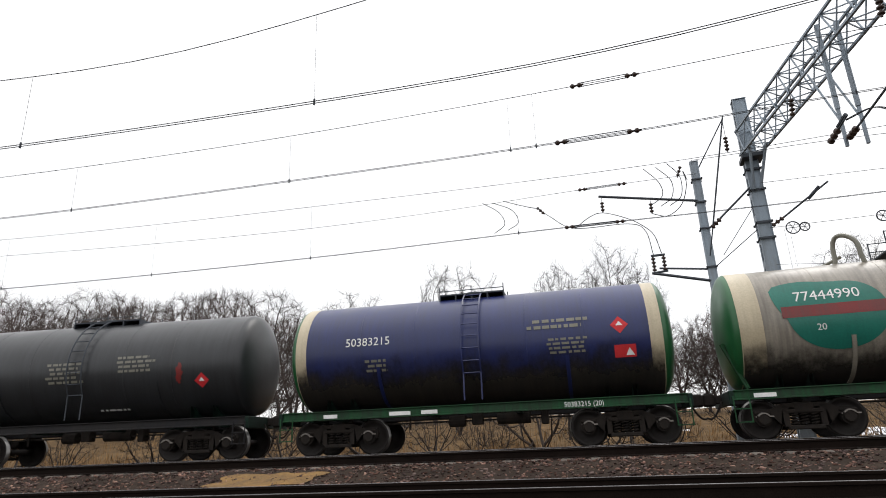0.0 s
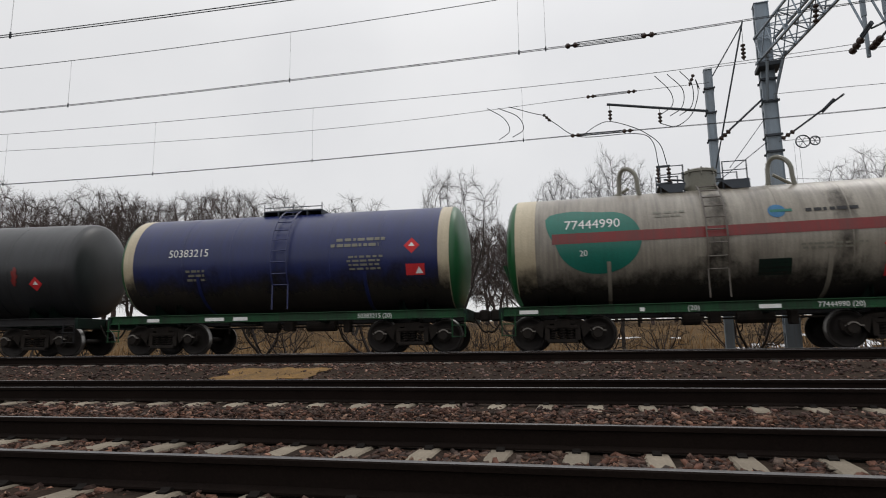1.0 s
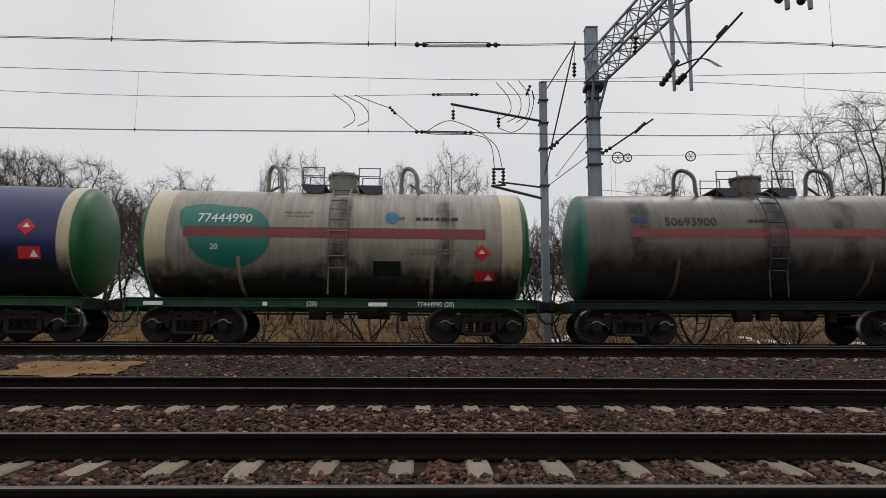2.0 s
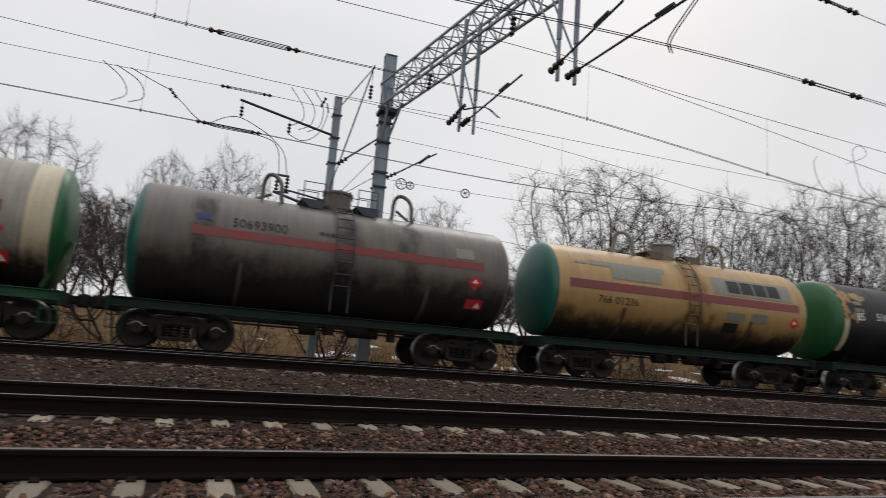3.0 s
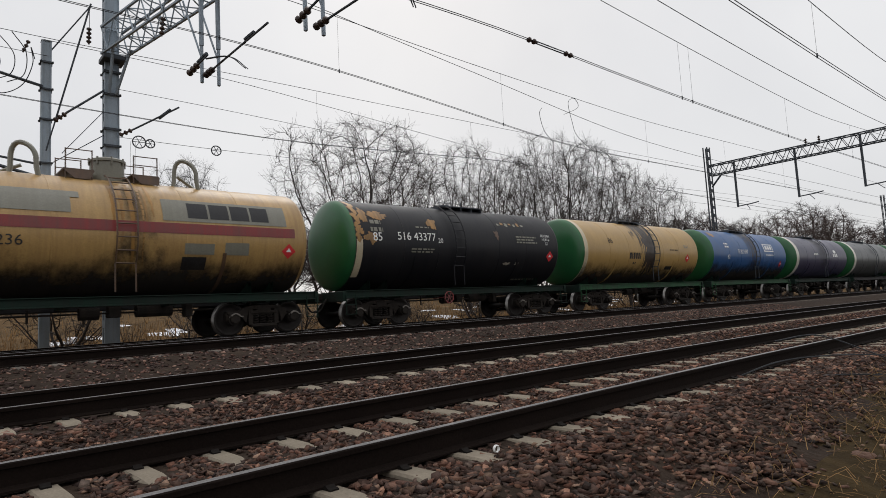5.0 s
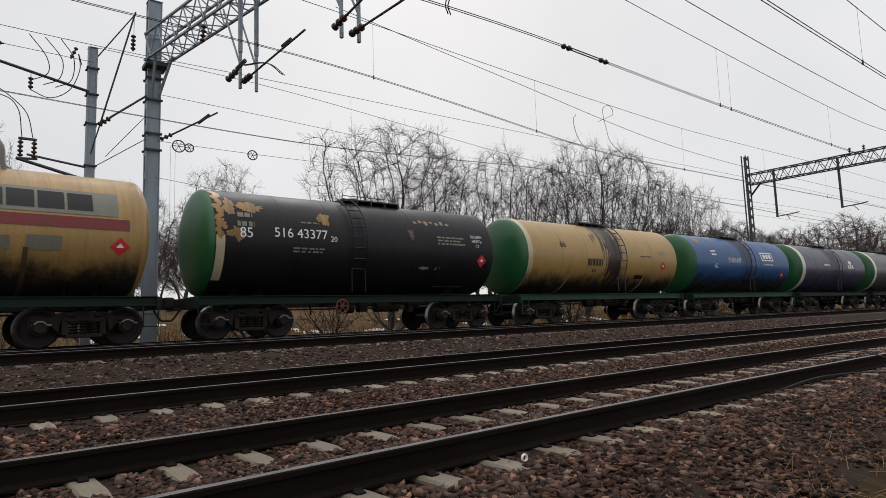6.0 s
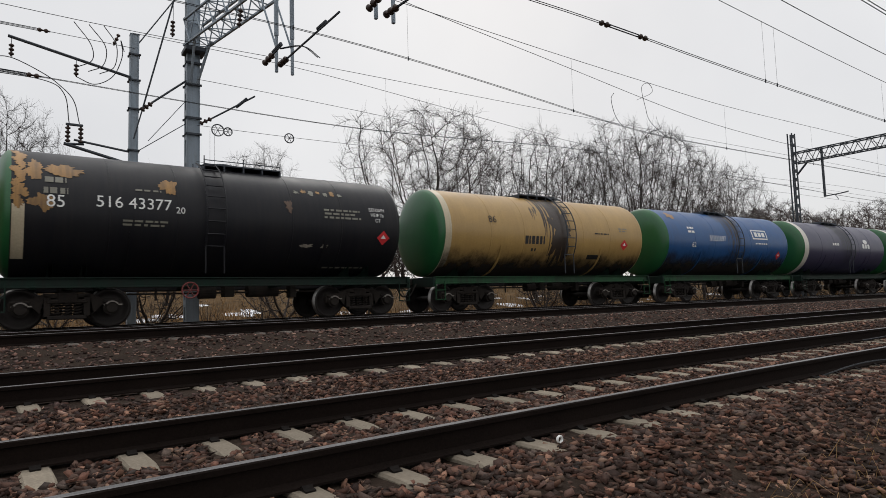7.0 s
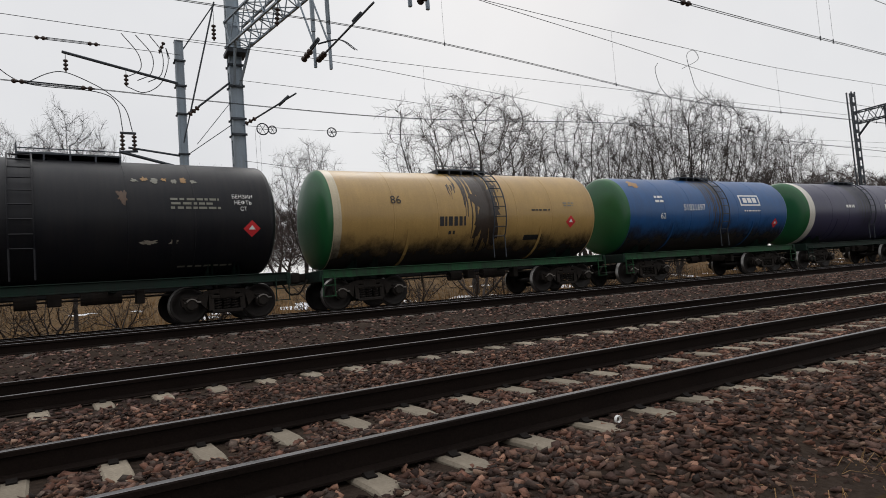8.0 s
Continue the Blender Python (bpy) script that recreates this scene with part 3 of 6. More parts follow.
def add_frame(car, green, dark):
    s = Shape()
    s.box(-5.55, 5.55, -0.28, 0.28, 0.88, 1.18, 0.02)
    s.out("centre_sill", M_FRAMEBLACK, car)
    for side in (-1, 1):
        y = side * 1.42
        if side < 0:
            lips = [(y - 0.05, 0.96), (y + 0.05, 0.96), (y + 0.05, 1.2), (y - 0.05, 1.2), (y - 0.05, 1.178), (y + 0.01, 1.165), (y + 0.01, 0.995), (y - 0.05, 0.982)]
        else:
            lips = [(y - 0.05, 0.96), (y + 0.05, 0.96), (y + 0.05, 1.2), (y - 0.05, 1.2)]
        q = Shape().strip(lips, -5.45, 5.45)
        q.out("side_sill", green, car, "painted steel channel")
    for x in (-5.5, 5.5):
        Shape().box(x - 0.06, x + 0.06, -1.47, 1.47, 0.86, 1.19, 0.015).out("end_beam", dark, car)
    for x in (-4.6, -3.9, -3.2, -1.2, 1.2, 3.2, 3.9, 4.6):
        Shape().box(x - 0.07, x + 0.07, -1.38, 1.38, 0.92, 1.12).out("cross_beam", dark, car)
    # saddles that carry the shell
    for x in (-3.9, 3.9):
        sd = Shape()
        for dx in (-0.35, 0.35):
            v = []
            for k in range(9):
                a = radians(-128 + 76 * k / 8)
                v += [(x + dx - 0.05, (R - 0.01) * math.cos(a), AXIS_Z + (R - 0.01) * math.sin(a)), (x + dx + 0.05, (R - 0.01) * math.cos(a), AXIS_Z + (R - 0.01) * math.sin(a)),
                      (x + dx - 0.05, (R - 0.01) * math.cos(a), 1.1), (x + dx + 0.05, (R - 0.01) * math.cos(a), 1.1)]
            f = []
            for k in range(8):
                a, b = 4 * k, 4 * k + 4
                f += [(a, b, b + 2, a + 2), (a + 1, a + 3, b + 3, b + 1), (a, a + 1, b + 1, b)]
            sd.add(v, f)
        sd.out("saddle", dark, car)
    # brake gear under the middle
    g = Shape()
    g.lathe([(-0.45, 0.001), (-0.45, 0.17), (0.45, 0.17), (0.45, 0.001)], 14, "x", (1.0, -0.55, 0.83))
    g.lathe([(-0.2, 0.001), (-0.2, 0.16), (0.25, 0.16), (0.25, 0.001)], 14, "x", (-0.6, -0.6, 0.8))
    g.rod((-3.3, -0.62, 0.8), (3.3, -0.62, 0.8), 0.025, 6)
    g.rod((-5.5, -0.9, 0.98), (5.5, -0.9, 0.98), 0.022, 6)
    g.box(-0.15, 0.15, -0.75, -0.45, 0.68, 1.0, 0.02)
    g.box(1.75, 1.95, -0.8, -0.5, 0.62, 1.0, 0.02)
    g.rod((-1.9, -0.75, 0.62), (-1.9, -0.75, 1.05), 0.03, 6)
    g.out("brake_gear", M_BOGIE, car)
    for side in (-1, 1):
        c = Shape()
        c.box(5.5 if side > 0 else -5.9, 5.9 if side > 0 else -5.5, -0.13, 0.13, 0.94, 1.16, 0.03)
        c.box(5.72 if side > 0 else -6.03, 6.03 if side > 0 else -5.72, -0.2, 0.16, 0.88, 1.22, 0.05)
        c.out("coupler", M_BOGIE, car, "cast automatic coupler")
        hose = [(side * 5.6, -0.45, 0.98)] + [(side * (5.62 + 0.4 * k / 8), -0.45, 0.98 - 0.42 * math.sin(math.pi * k / 8 * 0.62)) for k in range(1, 9)]
        Shape().tube(hose, 0.028, 6).out("brake_hose", M_BOGIE, car, "hanging rubber brake hose")
        st = Shape()
        x = side * 5.3
        for dx in (-0.18, 0.18):
            st.rod((x + dx, -1.5, 1.06), (x + dx, -1.5, 0.42), 0.018, 5)
        for z in (0.44, 0.75):
            st.box(x - 0.19, x + 0.19, -1.56, -1.44, z - 0.012, z + 0.012)
        st.out("corner_step", green, car)


def add_ladder(car, mat, x=0.05, w=0.24, top=5, foot=1.3):
    s = Shape()
    angs = [radians(a) for a in np.linspace(72, -28, 22)]
    for dx in (-w, w):
        s.tube([(x + dx, -(R + 0.13) * math.cos(a), AXIS_Z + (R + 0.13) * math.sin(a)) for a in angs] + [(x + dx, -(R + 0.13) * math.cos(angs[-1]), foot)], 0.022, 5)
    for a in [radians(v) for v in np.arange(64, -34, -11.5)]:
        s.rod((x - w, -(R + 0.13) * math.cos(a), AXIS_Z + (R + 0.13) * math.sin(a)), (x + w, -(R + 0.13) * math.cos(a), AXIS_Z + (R + 0.13) * math.sin(a)), 0.018, 5)
    return s.out("ladder", mat, car, "steel rung ladder bent round the shell")


def add_top_low(car, mat, length=1.9, x0=-0.95):
    """A low walkway with a hand rail along the ridge."""
    z = AXIS_Z + R
    s = Shape()
    s.box(x0, x0 + length, -0.62, 0.62, z + 0.02, z + 0.06)
    for k in range(5):
        xx = x0 + length * k / 4
        s.box(xx - 0.02, xx + 0.02, -0.62, 0.62, z - 0.14, z + 0.02)
    for y in (-0.6, 0.6):
        for xx in (x0, x0 + length / 2, x0 + length):
            s.rod((xx, y, z - 0.1), (xx, y, z + 0.28), 0.016, 5)
        s.rod((x0, y, z + 0.16), (x0 + length, y, z + 0.16), 0.014, 5)
    s.out("walkway", mat, car, "narrow steel walkway with a low rail")
    h = Shape().lathe([(z - 0.1, 0.33), (z + 0.12, 0.33), (z + 0.16, 0.30), (z + 0.18, 0.001)], 18, "z", (0, 0, 0))
    h.out("hatch", mat, car, smooth=True)


def add_top_high(car, mat, dome_mat):
    """A tall hatch in a railed platform, with a pipe hoop on each side of it."""
    z = AXIS_Z + R
    for x0, x1 in ((-1.15, -0.45), (0.45, 1.15)):
        plat = Shape().box(x0, x1, -0.62, 0.62, z + 0.1, z + 0.14).out("platform", mat, car, "steel service platform")
        Shape().add([(x0, -0.63, z + 0.1), (x1, -0.63, z + 0.1), (x1 if x0 > 0 else x1 - 0.1, -0.66, z - 0.12), (x0 + 0.25, -0.66, z - 0.12)], [(0, 1, 2, 3)]).out("gusset", mat, plat)
        for y in (-0.6, 0.6):
            for xx in (x0 + 0.05, x1 - 0.05):
                Shape().rod((xx, y, z - 0.12), (xx, y, z + 0.66), 0.018, 5).out("rail_post", mat, plat)
            for zz in (0.4, 0.64):
                Shape().rod((x0 + 0.05, y, z + zz), (x1 - 0.05, y, z + zz), 0.014, 5).out("hand_rail", mat, plat)
    d = Shape().lathe([(z - 0.15, 0.42), (z + 0.48, 0.42), (z + 0.49, 0.46), (z + 0.55, 0.46), (z + 0.6, 0.36), (z + 0.62, 0.001)], 22, "z")
    for k in range(8):
        a = k * math.pi / 4
        d.rod((0.44 * math.cos(a), 0.44 * math.sin(a), z + 0.4), (0.44 * math.cos(a), 0.44 * math.sin(a), z + 0.6), 0.025, 5)
    d.out("hatch_dome", dome_mat, car, "round bolted filling hatch", smooth=True)
    for side in (-1, 1):
        hoop = []
        for k in range(13):
            a = math.pi * k / 12
            hoop.append((side * 1.95 + 0.24 * math.cos(a), -0.35 - 0.22 * math.cos(a), z + 0.1 + (0.62 - 0.12 * math.cos(a)) * math.sin(a) ** 0.55))
        hoop = [(hoop[0][0] + 0.05, hoop[0][1], z - 0.16)] + hoop + [(hoop[-1][0] - 0.05, hoop[-1][1], z - 0.1)]
        Shape().tube(hoop, 0.062, 8).out("pipe_hoop", dome_mat, car, "bent vapour pipe", smooth=True)
    for x0, x1, zz in ((-1.9, -2.7, 0.3), (1.95, 2.75, 0.4)):
        Shape().rod((x0, 0.3, z + zz), (x1, 0.5, z - 0.05), 0.045, 6).out("vent_pipe", dome_mat, car)


def tank_car(spec):
    car = thing("tank_car", spec["label"], "tank car", "tank cars of the goods train")
    shell = Shape().lathe([(-HALF, R), (-HALF * 0.5, R), (0, R), (HALF * 0.5, R), (HALF, R)], 64, "x", (0, 0, AXIS_Z)).out("tank_shell", spec["paint"], car, smooth=True)
    for side in (-1, 1):
        mat = spec["ends"] if side < 0 else spec.get("far_end", spec["ends"])
        Shape().lathe([(side * (HALF + a * CAP), r) for a, r in cap_profile(0, 1)], 64, "x", (0, 0, AXIS_Z)).out("tank_end", mat, car, "dished end", smooth=True)
    seams = spec.get("seams", (-3.1, -1.55, 1.55, 3.1))
    for x in seams:
        Shape().lathe([(x - 0.018, R), (x - 0.012, R + 0.006), (x + 0.012, R + 0.006), (x + 0.018, R)], 64, "x", (0, 0, AXIS_Z)).out("weld_seam", spec["paint"], car)
    for x0, x1, mat in spec.get("rings", ()):
        Shape().lathe([(x0, R + 0.001), (x0, R + 0.006), (x1, R + 0.006), (x1, R + 0.001)], 64, "x", (0, 0, AXIS_Z)).out("painted_ring", mat, car, smooth=True)
    for x in (-2.6, 2.6):
        Shape().lathe([(x - 0.05, R + 0.01), (x - 0.05, R + 0.025), (x + 0.05, R + 0.025), (x + 0.05, R + 0.01)], 40, "x", (0, 0, AXIS_Z), radians(198), radians(342)).out("hold_down_strap", spec.get("strap", spec["paint"]), car)
    add_frame(car, spec["frame"], spec.get("frame_dark", M_FRAMEDARK))
    for x in (-3.9, 3.9):
        add_bogie(car, x)
    if spec["top"] == "high":
        add_top_high(car, spec.get("top_mat", M_STEELDARK), spec["dome"])
    else:
        add_top_low(car, spec.get("top_mat", M_STEELDARK), spec.get("walk", 1.9), spec.get("walk_x", -0.95))
    if spec.get("ladder", True):
        add_ladder(car, spec.get("ladder_mat", M_STEELDARK), spec.get("ladder_x", 0.05))
    if spec.get("placard", True):
        px, ps = spec.get("placard_at", (4.1, -0.25))
        d = 0.23
        mesh_object("hazard_diamond", [wrap(px - d, ps, 0.012), wrap(px, ps - d, 0.012), wrap(px + d, ps, 0.012), wrap(px, ps + d, 0.012)], [(0, 1, 2, 3)], M_SIGNRED, car, "red hazard placard")
        mesh_object("hazard_mark", [wrap(px - 0.09, ps - 0.02, 0.016), wrap(px + 0.09, ps - 0.02, 0.016), wrap(px, ps + 0.1, 0.016)], [(0, 1, 2)], M_WHITE, car)
        if spec.get("placard2", False):
            patch("hazard_panel", px - 0.18, px + 0.36, ps - 0.85, ps - 0.52, M_SIGNRED, car, "red hazard panel", 0.012)
            mesh_object("hazard_mark", [wrap(px + 0.1, ps - 0.8, 0.016), wrap(px + 0.32, ps - 0.8, 0.016), wrap(px + 0.2, ps - 0.6, 0.016)], [(0, 1, 2)], M_WHITE, car)
    for sx, sw in spec.get("runs", ()):
        grime_runs(car, sx, sw)
    for args in spec.get("words", ()):
        lettering(*args[:3], args[3], args[4], car)
    if "extra" in spec:
        spec["extra"](car)
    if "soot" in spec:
        soot_shade_band(car, spec["soot"], spec["at"])
    CARS.append((car, spec["at"]))
    return car


P_WHITE = paint("tank_cream_white", (0.29, 0.262, 0.215), 0.75, (0.11, 0.095, 0.08))
P_CREAM = paint("tank_cream_ring", (0.50, 0.43, 0.30), 0.4, (0.3, 0.24, 0.16))
P_GREY = paint("tank_grey_brown", (0.115, 0.097, 0.080), 0.8, (0.06, 0.048, 0.04))
P_YELLOW = paint("tank_pale_yellow", (0.40, 0.25, 0.09), 0.65, (0.22, 0.125, 0.05))
P_YELLOW2 = paint("tank_yellow", (0.385, 0.245, 0.083), 0.45, (0.27, 0.165, 0.06))
P_RUSTBROWN = paint("rusty_brown", (0.1, 0.055, 0.03), 0.6, (0.04, 0.03, 0.025))
P_RING = paint("ring_white", (0.6, 0.57, 0.5), 0.35, (0.3, 0.27, 0.22))
P_BLACK = paint("tank_black", (0.0068, 0.0072, 0.0105), 0.8, (0.015, 0.014, 0.0145), 0.46, 0.28)
P_BLUE = paint("tank_dark_blue", (0.012, 0.020, 0.098), 0.55, (0.014, 0.017, 0.045))
P_BLUE2 = paint("tank_bright_blue", (0.006, 0.070, 0.215), 0.5, (0.010, 0.045, 0.13))
P_PURPLE = paint("tank_violet_grey", (0.034, 0.032, 0.072), 0.5, (0.025, 0.024, 0.045))
P_DGREY = paint("tank_dark_grey", (0.026, 0.028, 0.031), 0.7, (0.012, 0.012, 0.013))
P_MGREY = paint("tank_mid_grey", (0.055, 0.06, 0.062), 0.5, (0.04, 0.04, 0.04))
P_GREEN = paint("end_green", (0.014, 0.10, 0.03), 0.45, (0.015, 0.05, 0.03))
P_TEAL = paint("end_teal_green", (0.012, 0.10, 0.075), 0.45, (0.012, 0.04, 0.035))
P_LEAF = paint("leaf_teal", (0.01, 0.15, 0.11), 0.25, (0.01, 0.05, 0.045))
P_GREYPATCH = paint("overpaint_grey", (0.185, 0.18, 0.145), 0.4, (0.12, 0.105, 0.075))
P_OLDYELLOW = paint("flaked_yellow", (0.34, 0.175, 0.04), 0.75, (0.06, 0.035, 0.015))
P_OIL = paint("oil_spill", (0.035, 0.025, 0.02), 0.2, (0.09, 0.06, 0.03))


def stain(name, x, s0, s1, w, mat, parent, seed, label=""):
    """Spilled load that has run down the side: many narrow runs of differing length, side by side."""
    rnd = random.Random(seed)
    sh = Shape()
    n = max(3, int(w / 0.06))
    for q in range(n):
        u = (q + rnd.random()) / n * 2 - 1
        xc = x + u * w
        mid = 1 - u * u
        a, e = s0 - 0.25 * rnd.random() * (1 - mid), s0 + (s1 - s0) * min(1, (0.25 + 0.85 * mid * rnd.uniform(0.6, 1.1)))
        half = rnd.uniform(0.03, 0.085) * (1 if w > 0.3 else 0.6)
        ns = 18
        v, drift = [], 0.0
        o = 0.003 + 0.0016 * (q % 4)
        for j in range(ns + 1):
            s = a + (e - a) * j / ns
            drift += rnd.uniform(-0.012, 0.012)
            t = half * (1 - 0.75 * (j / ns) ** 2) * (0.8 + 0.4 * noise.noise(Vector((seed + q, j * 0.5, 0))))
            v += [wrap(xc + drift - t, s, o), wrap(xc + drift + t, s, o)]
        sh.add(v, [(2 * j, 2 * j + 1, 2 * j + 3, 2 * j + 2) for j in range(ns)])
    return tagged(sh.out(name, mat, parent, label), kind="stuff")


def area(name, x, s, rx, rs, shape, mat, parent, label="", out=0.012, n=48, rings=6):
    """A painted area of any outline: shape gives the reach for an angle in degrees."""
    v = [wrap(x, s, out)]
    for q in range(1, rings + 1):
        for k in range(n):
            a = 2 * math.pi * k / n
            g = shape(math.degrees(a)) * q / rings
            v.append(wrap(x + rx * g * math.cos(a), s + rs * g * math.sin(a), out))
    f = [(0, 1 + k, 1 + (k + 1) % n) for k in range(n)]
    for q in range(rings - 1):
        f += [(1 + q * n + k, 1 + q * n + n + k, 1 + q * n + n + (k + 1) % n, 1 + q * n + (k + 1) % n) for k in range(n)]
    return mesh_object(name, v, f, mat, parent, label, smooth=True)


def blot(name, x, s, rx, rs, mat, parent, seed, label=""):
    """A ragged patch of flaked paint."""
    def reach(a):
        c, w = math.cos(radians(a)), math.sin(radians(a))
        return 0.8 + 0.6 * noise.noise(Vector((seed * 3.7, 1.6 * c, 1.6 * w))) + 0.35 * noise.noise(Vector((seed * 1.3, 5 * c, 5 * w)))
    return area(name, x, s, rx, rs, reach, mat, parent, label)


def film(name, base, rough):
    """A dark film for oily dirt and painted belly shade, broken into flecks and streaks where it is thin."""
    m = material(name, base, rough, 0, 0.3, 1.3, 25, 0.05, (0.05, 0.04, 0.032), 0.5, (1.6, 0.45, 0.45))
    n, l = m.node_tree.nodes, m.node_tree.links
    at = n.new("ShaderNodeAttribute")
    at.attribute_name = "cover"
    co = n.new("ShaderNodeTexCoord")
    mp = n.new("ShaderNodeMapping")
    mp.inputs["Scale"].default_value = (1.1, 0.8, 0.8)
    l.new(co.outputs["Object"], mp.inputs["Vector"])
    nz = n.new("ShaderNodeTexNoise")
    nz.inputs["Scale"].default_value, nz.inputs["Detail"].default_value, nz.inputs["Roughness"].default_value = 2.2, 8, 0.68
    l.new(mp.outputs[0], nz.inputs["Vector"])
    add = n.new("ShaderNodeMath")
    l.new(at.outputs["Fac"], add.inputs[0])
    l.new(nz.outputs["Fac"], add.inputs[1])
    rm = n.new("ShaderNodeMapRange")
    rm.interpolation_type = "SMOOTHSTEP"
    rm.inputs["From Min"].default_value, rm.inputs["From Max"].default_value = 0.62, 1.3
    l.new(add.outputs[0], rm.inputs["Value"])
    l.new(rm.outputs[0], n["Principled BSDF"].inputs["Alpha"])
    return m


# dark belly film: part soot, part shade put into the colour
P_SOOTSHADE = film("belly_soot_and_shade", (0.02, 0.018, 0.016), 0.5)
P_RUNS = film("sooty_runs", (0.035, 0.029, 0.024), 0.55)


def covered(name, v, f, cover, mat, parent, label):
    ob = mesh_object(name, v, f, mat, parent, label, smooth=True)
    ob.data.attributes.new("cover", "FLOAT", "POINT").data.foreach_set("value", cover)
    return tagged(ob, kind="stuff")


def soot_shade_band(car, reach, seed):
    """Oily soot thrown up from the wheels, with the belly's shade painted in, thinning out upwards."""
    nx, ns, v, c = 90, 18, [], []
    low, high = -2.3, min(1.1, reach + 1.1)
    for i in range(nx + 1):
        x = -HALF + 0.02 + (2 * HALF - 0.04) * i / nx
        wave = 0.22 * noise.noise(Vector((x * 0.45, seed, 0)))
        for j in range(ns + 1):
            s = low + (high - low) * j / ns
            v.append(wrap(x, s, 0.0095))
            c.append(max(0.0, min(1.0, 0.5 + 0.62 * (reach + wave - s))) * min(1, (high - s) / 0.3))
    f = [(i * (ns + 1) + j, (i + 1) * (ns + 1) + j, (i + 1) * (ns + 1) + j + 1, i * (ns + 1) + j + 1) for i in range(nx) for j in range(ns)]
    covered("soot", v, f, c, P_SOOTSHADE, car, "black oily soot with the belly's shade painted in")


def grime_runs(car, x, w):
    """A broad sooty run below a hatch or a seam, thin at its sides."""
    nx, ns, v, c = 24, 20, [], []
    for i in range(nx + 1):
        u = 2 * i / nx - 1
        for j in range(ns + 1):
            s = 1.7 - 3.1 * j / ns
            v.append(wrap(x + u * w * 1.3, s, 0.0045))
            c.append(0.4 * (1 - u * u) * min(1, (ns - j) / 6) * min(1, j / 3))
    f = [(i * (ns + 1) + j, (i + 1) * (ns + 1) + j, (i + 1) * (ns + 1) + j + 1, i * (ns + 1) + j + 1) for i in range(nx) for j in range(ns)]
    covered("grime_run", v, f, c, P_RUNS, car, "sooty runs down the shell")


def white_extra(car):
    patch("stripe", -4.05, 4.05, 0.02, 0.30, M_STRIPERED, car, "dull red stripe", 0.010)
    area("leaf_emblem", -2.85, 0.1, 1.1, 0.92, lambda a: 1 + 0.5 * max(0, 1 - abs(a - 146) / 44) ** 1.3 - 0.1 * max(0, 1 - abs(a - 85) / 30), P_LEAF, car, "teal leaf emblem", 0.014)
    patch("stripe_over_leaf", -4.05, -1.6, 0.02, 0.30, M_STRIPERED, car, "", 0.018)
    lettering("77444990", -3.72, 0.42, 0.27, M_WHITE, car, 0.98, 0.022)
    lettering("20", -3.35, -0.32, 0.16, M_WHITE, car, 1, 0.022)
    disc("round_logo", 1.5, 0.62, 0.2, 0.19, material("logo_blue", (0.05, 0.16, 0.3), 0.6), car, "blue round emblem", 0.008)
    patch("logo_bar", 1.35, 1.85, 0.58, 0.66, P_LEAF, car, "", 0.012)
    bars(2.1, 0.55, 1.35, 0.09, 1, M_BLACK, car, 3)
    bars(-1.5, 0.75, 0.9, 0.06, 2, P_GREYPATCH, car, 5)
    bars(1.9, -0.3, 1.5, 0.05, 2, P_GREYPATCH, car, 8)
    patch("plate", 1.0, 1.75, -1.05, -0.6, M_FRAMEDARK, car, "dark painted plate", 0.01)
    for x, w in ((-5.0, 0.5), (-1.9, 0.12), (0.9, 0.5)):
        Shape().box(x, x + w, -1.478, -1.47, 1.0, 1.1).out("frame_mark", M_WHITE, car)
    lettering("77444990 (20)", 2.2, 0, 0.13, M_WHITE, car, 0.95, 0, -1.4765, 1.0)
    lettering("(20)", -0.75, 0, 0.13, M_WHITE, car, 1, 0, -1.4765, 1.0)
    for side in (-1, 1):
        Shape().rod((side * 5.0, -0.9, 1.25), (side * 5.45, -0.9, 2.4), 0.06, 6).out("end_brace", spec_green, car)


spec_green = M_FRAMEGREEN


def grey_extra(car):
    patch("stripe", -3.9, 4.3, 0.12, 0.36, M_STRIPERED, car, "faded red stripe", 0.010)
    lettering("50693900", -2.95, 0.45, 0.26, M_BLACK, car, 1.0)
    bars(-0.7, 0.55, 1.0, 0.09, 1, M_BLACK, car, 4)
    blot("painted_animal", -3.6, 0.62, 0.22, 0.16, material("emblem_blue", (0.03, 0.05, 0.13), 0.6), car, 3, "dark blue emblem")
    patch("old_placard", 3.4, 4.0, 0.42, 0.75, P_GREYPATCH, car, "painted-over panel", 0.013)


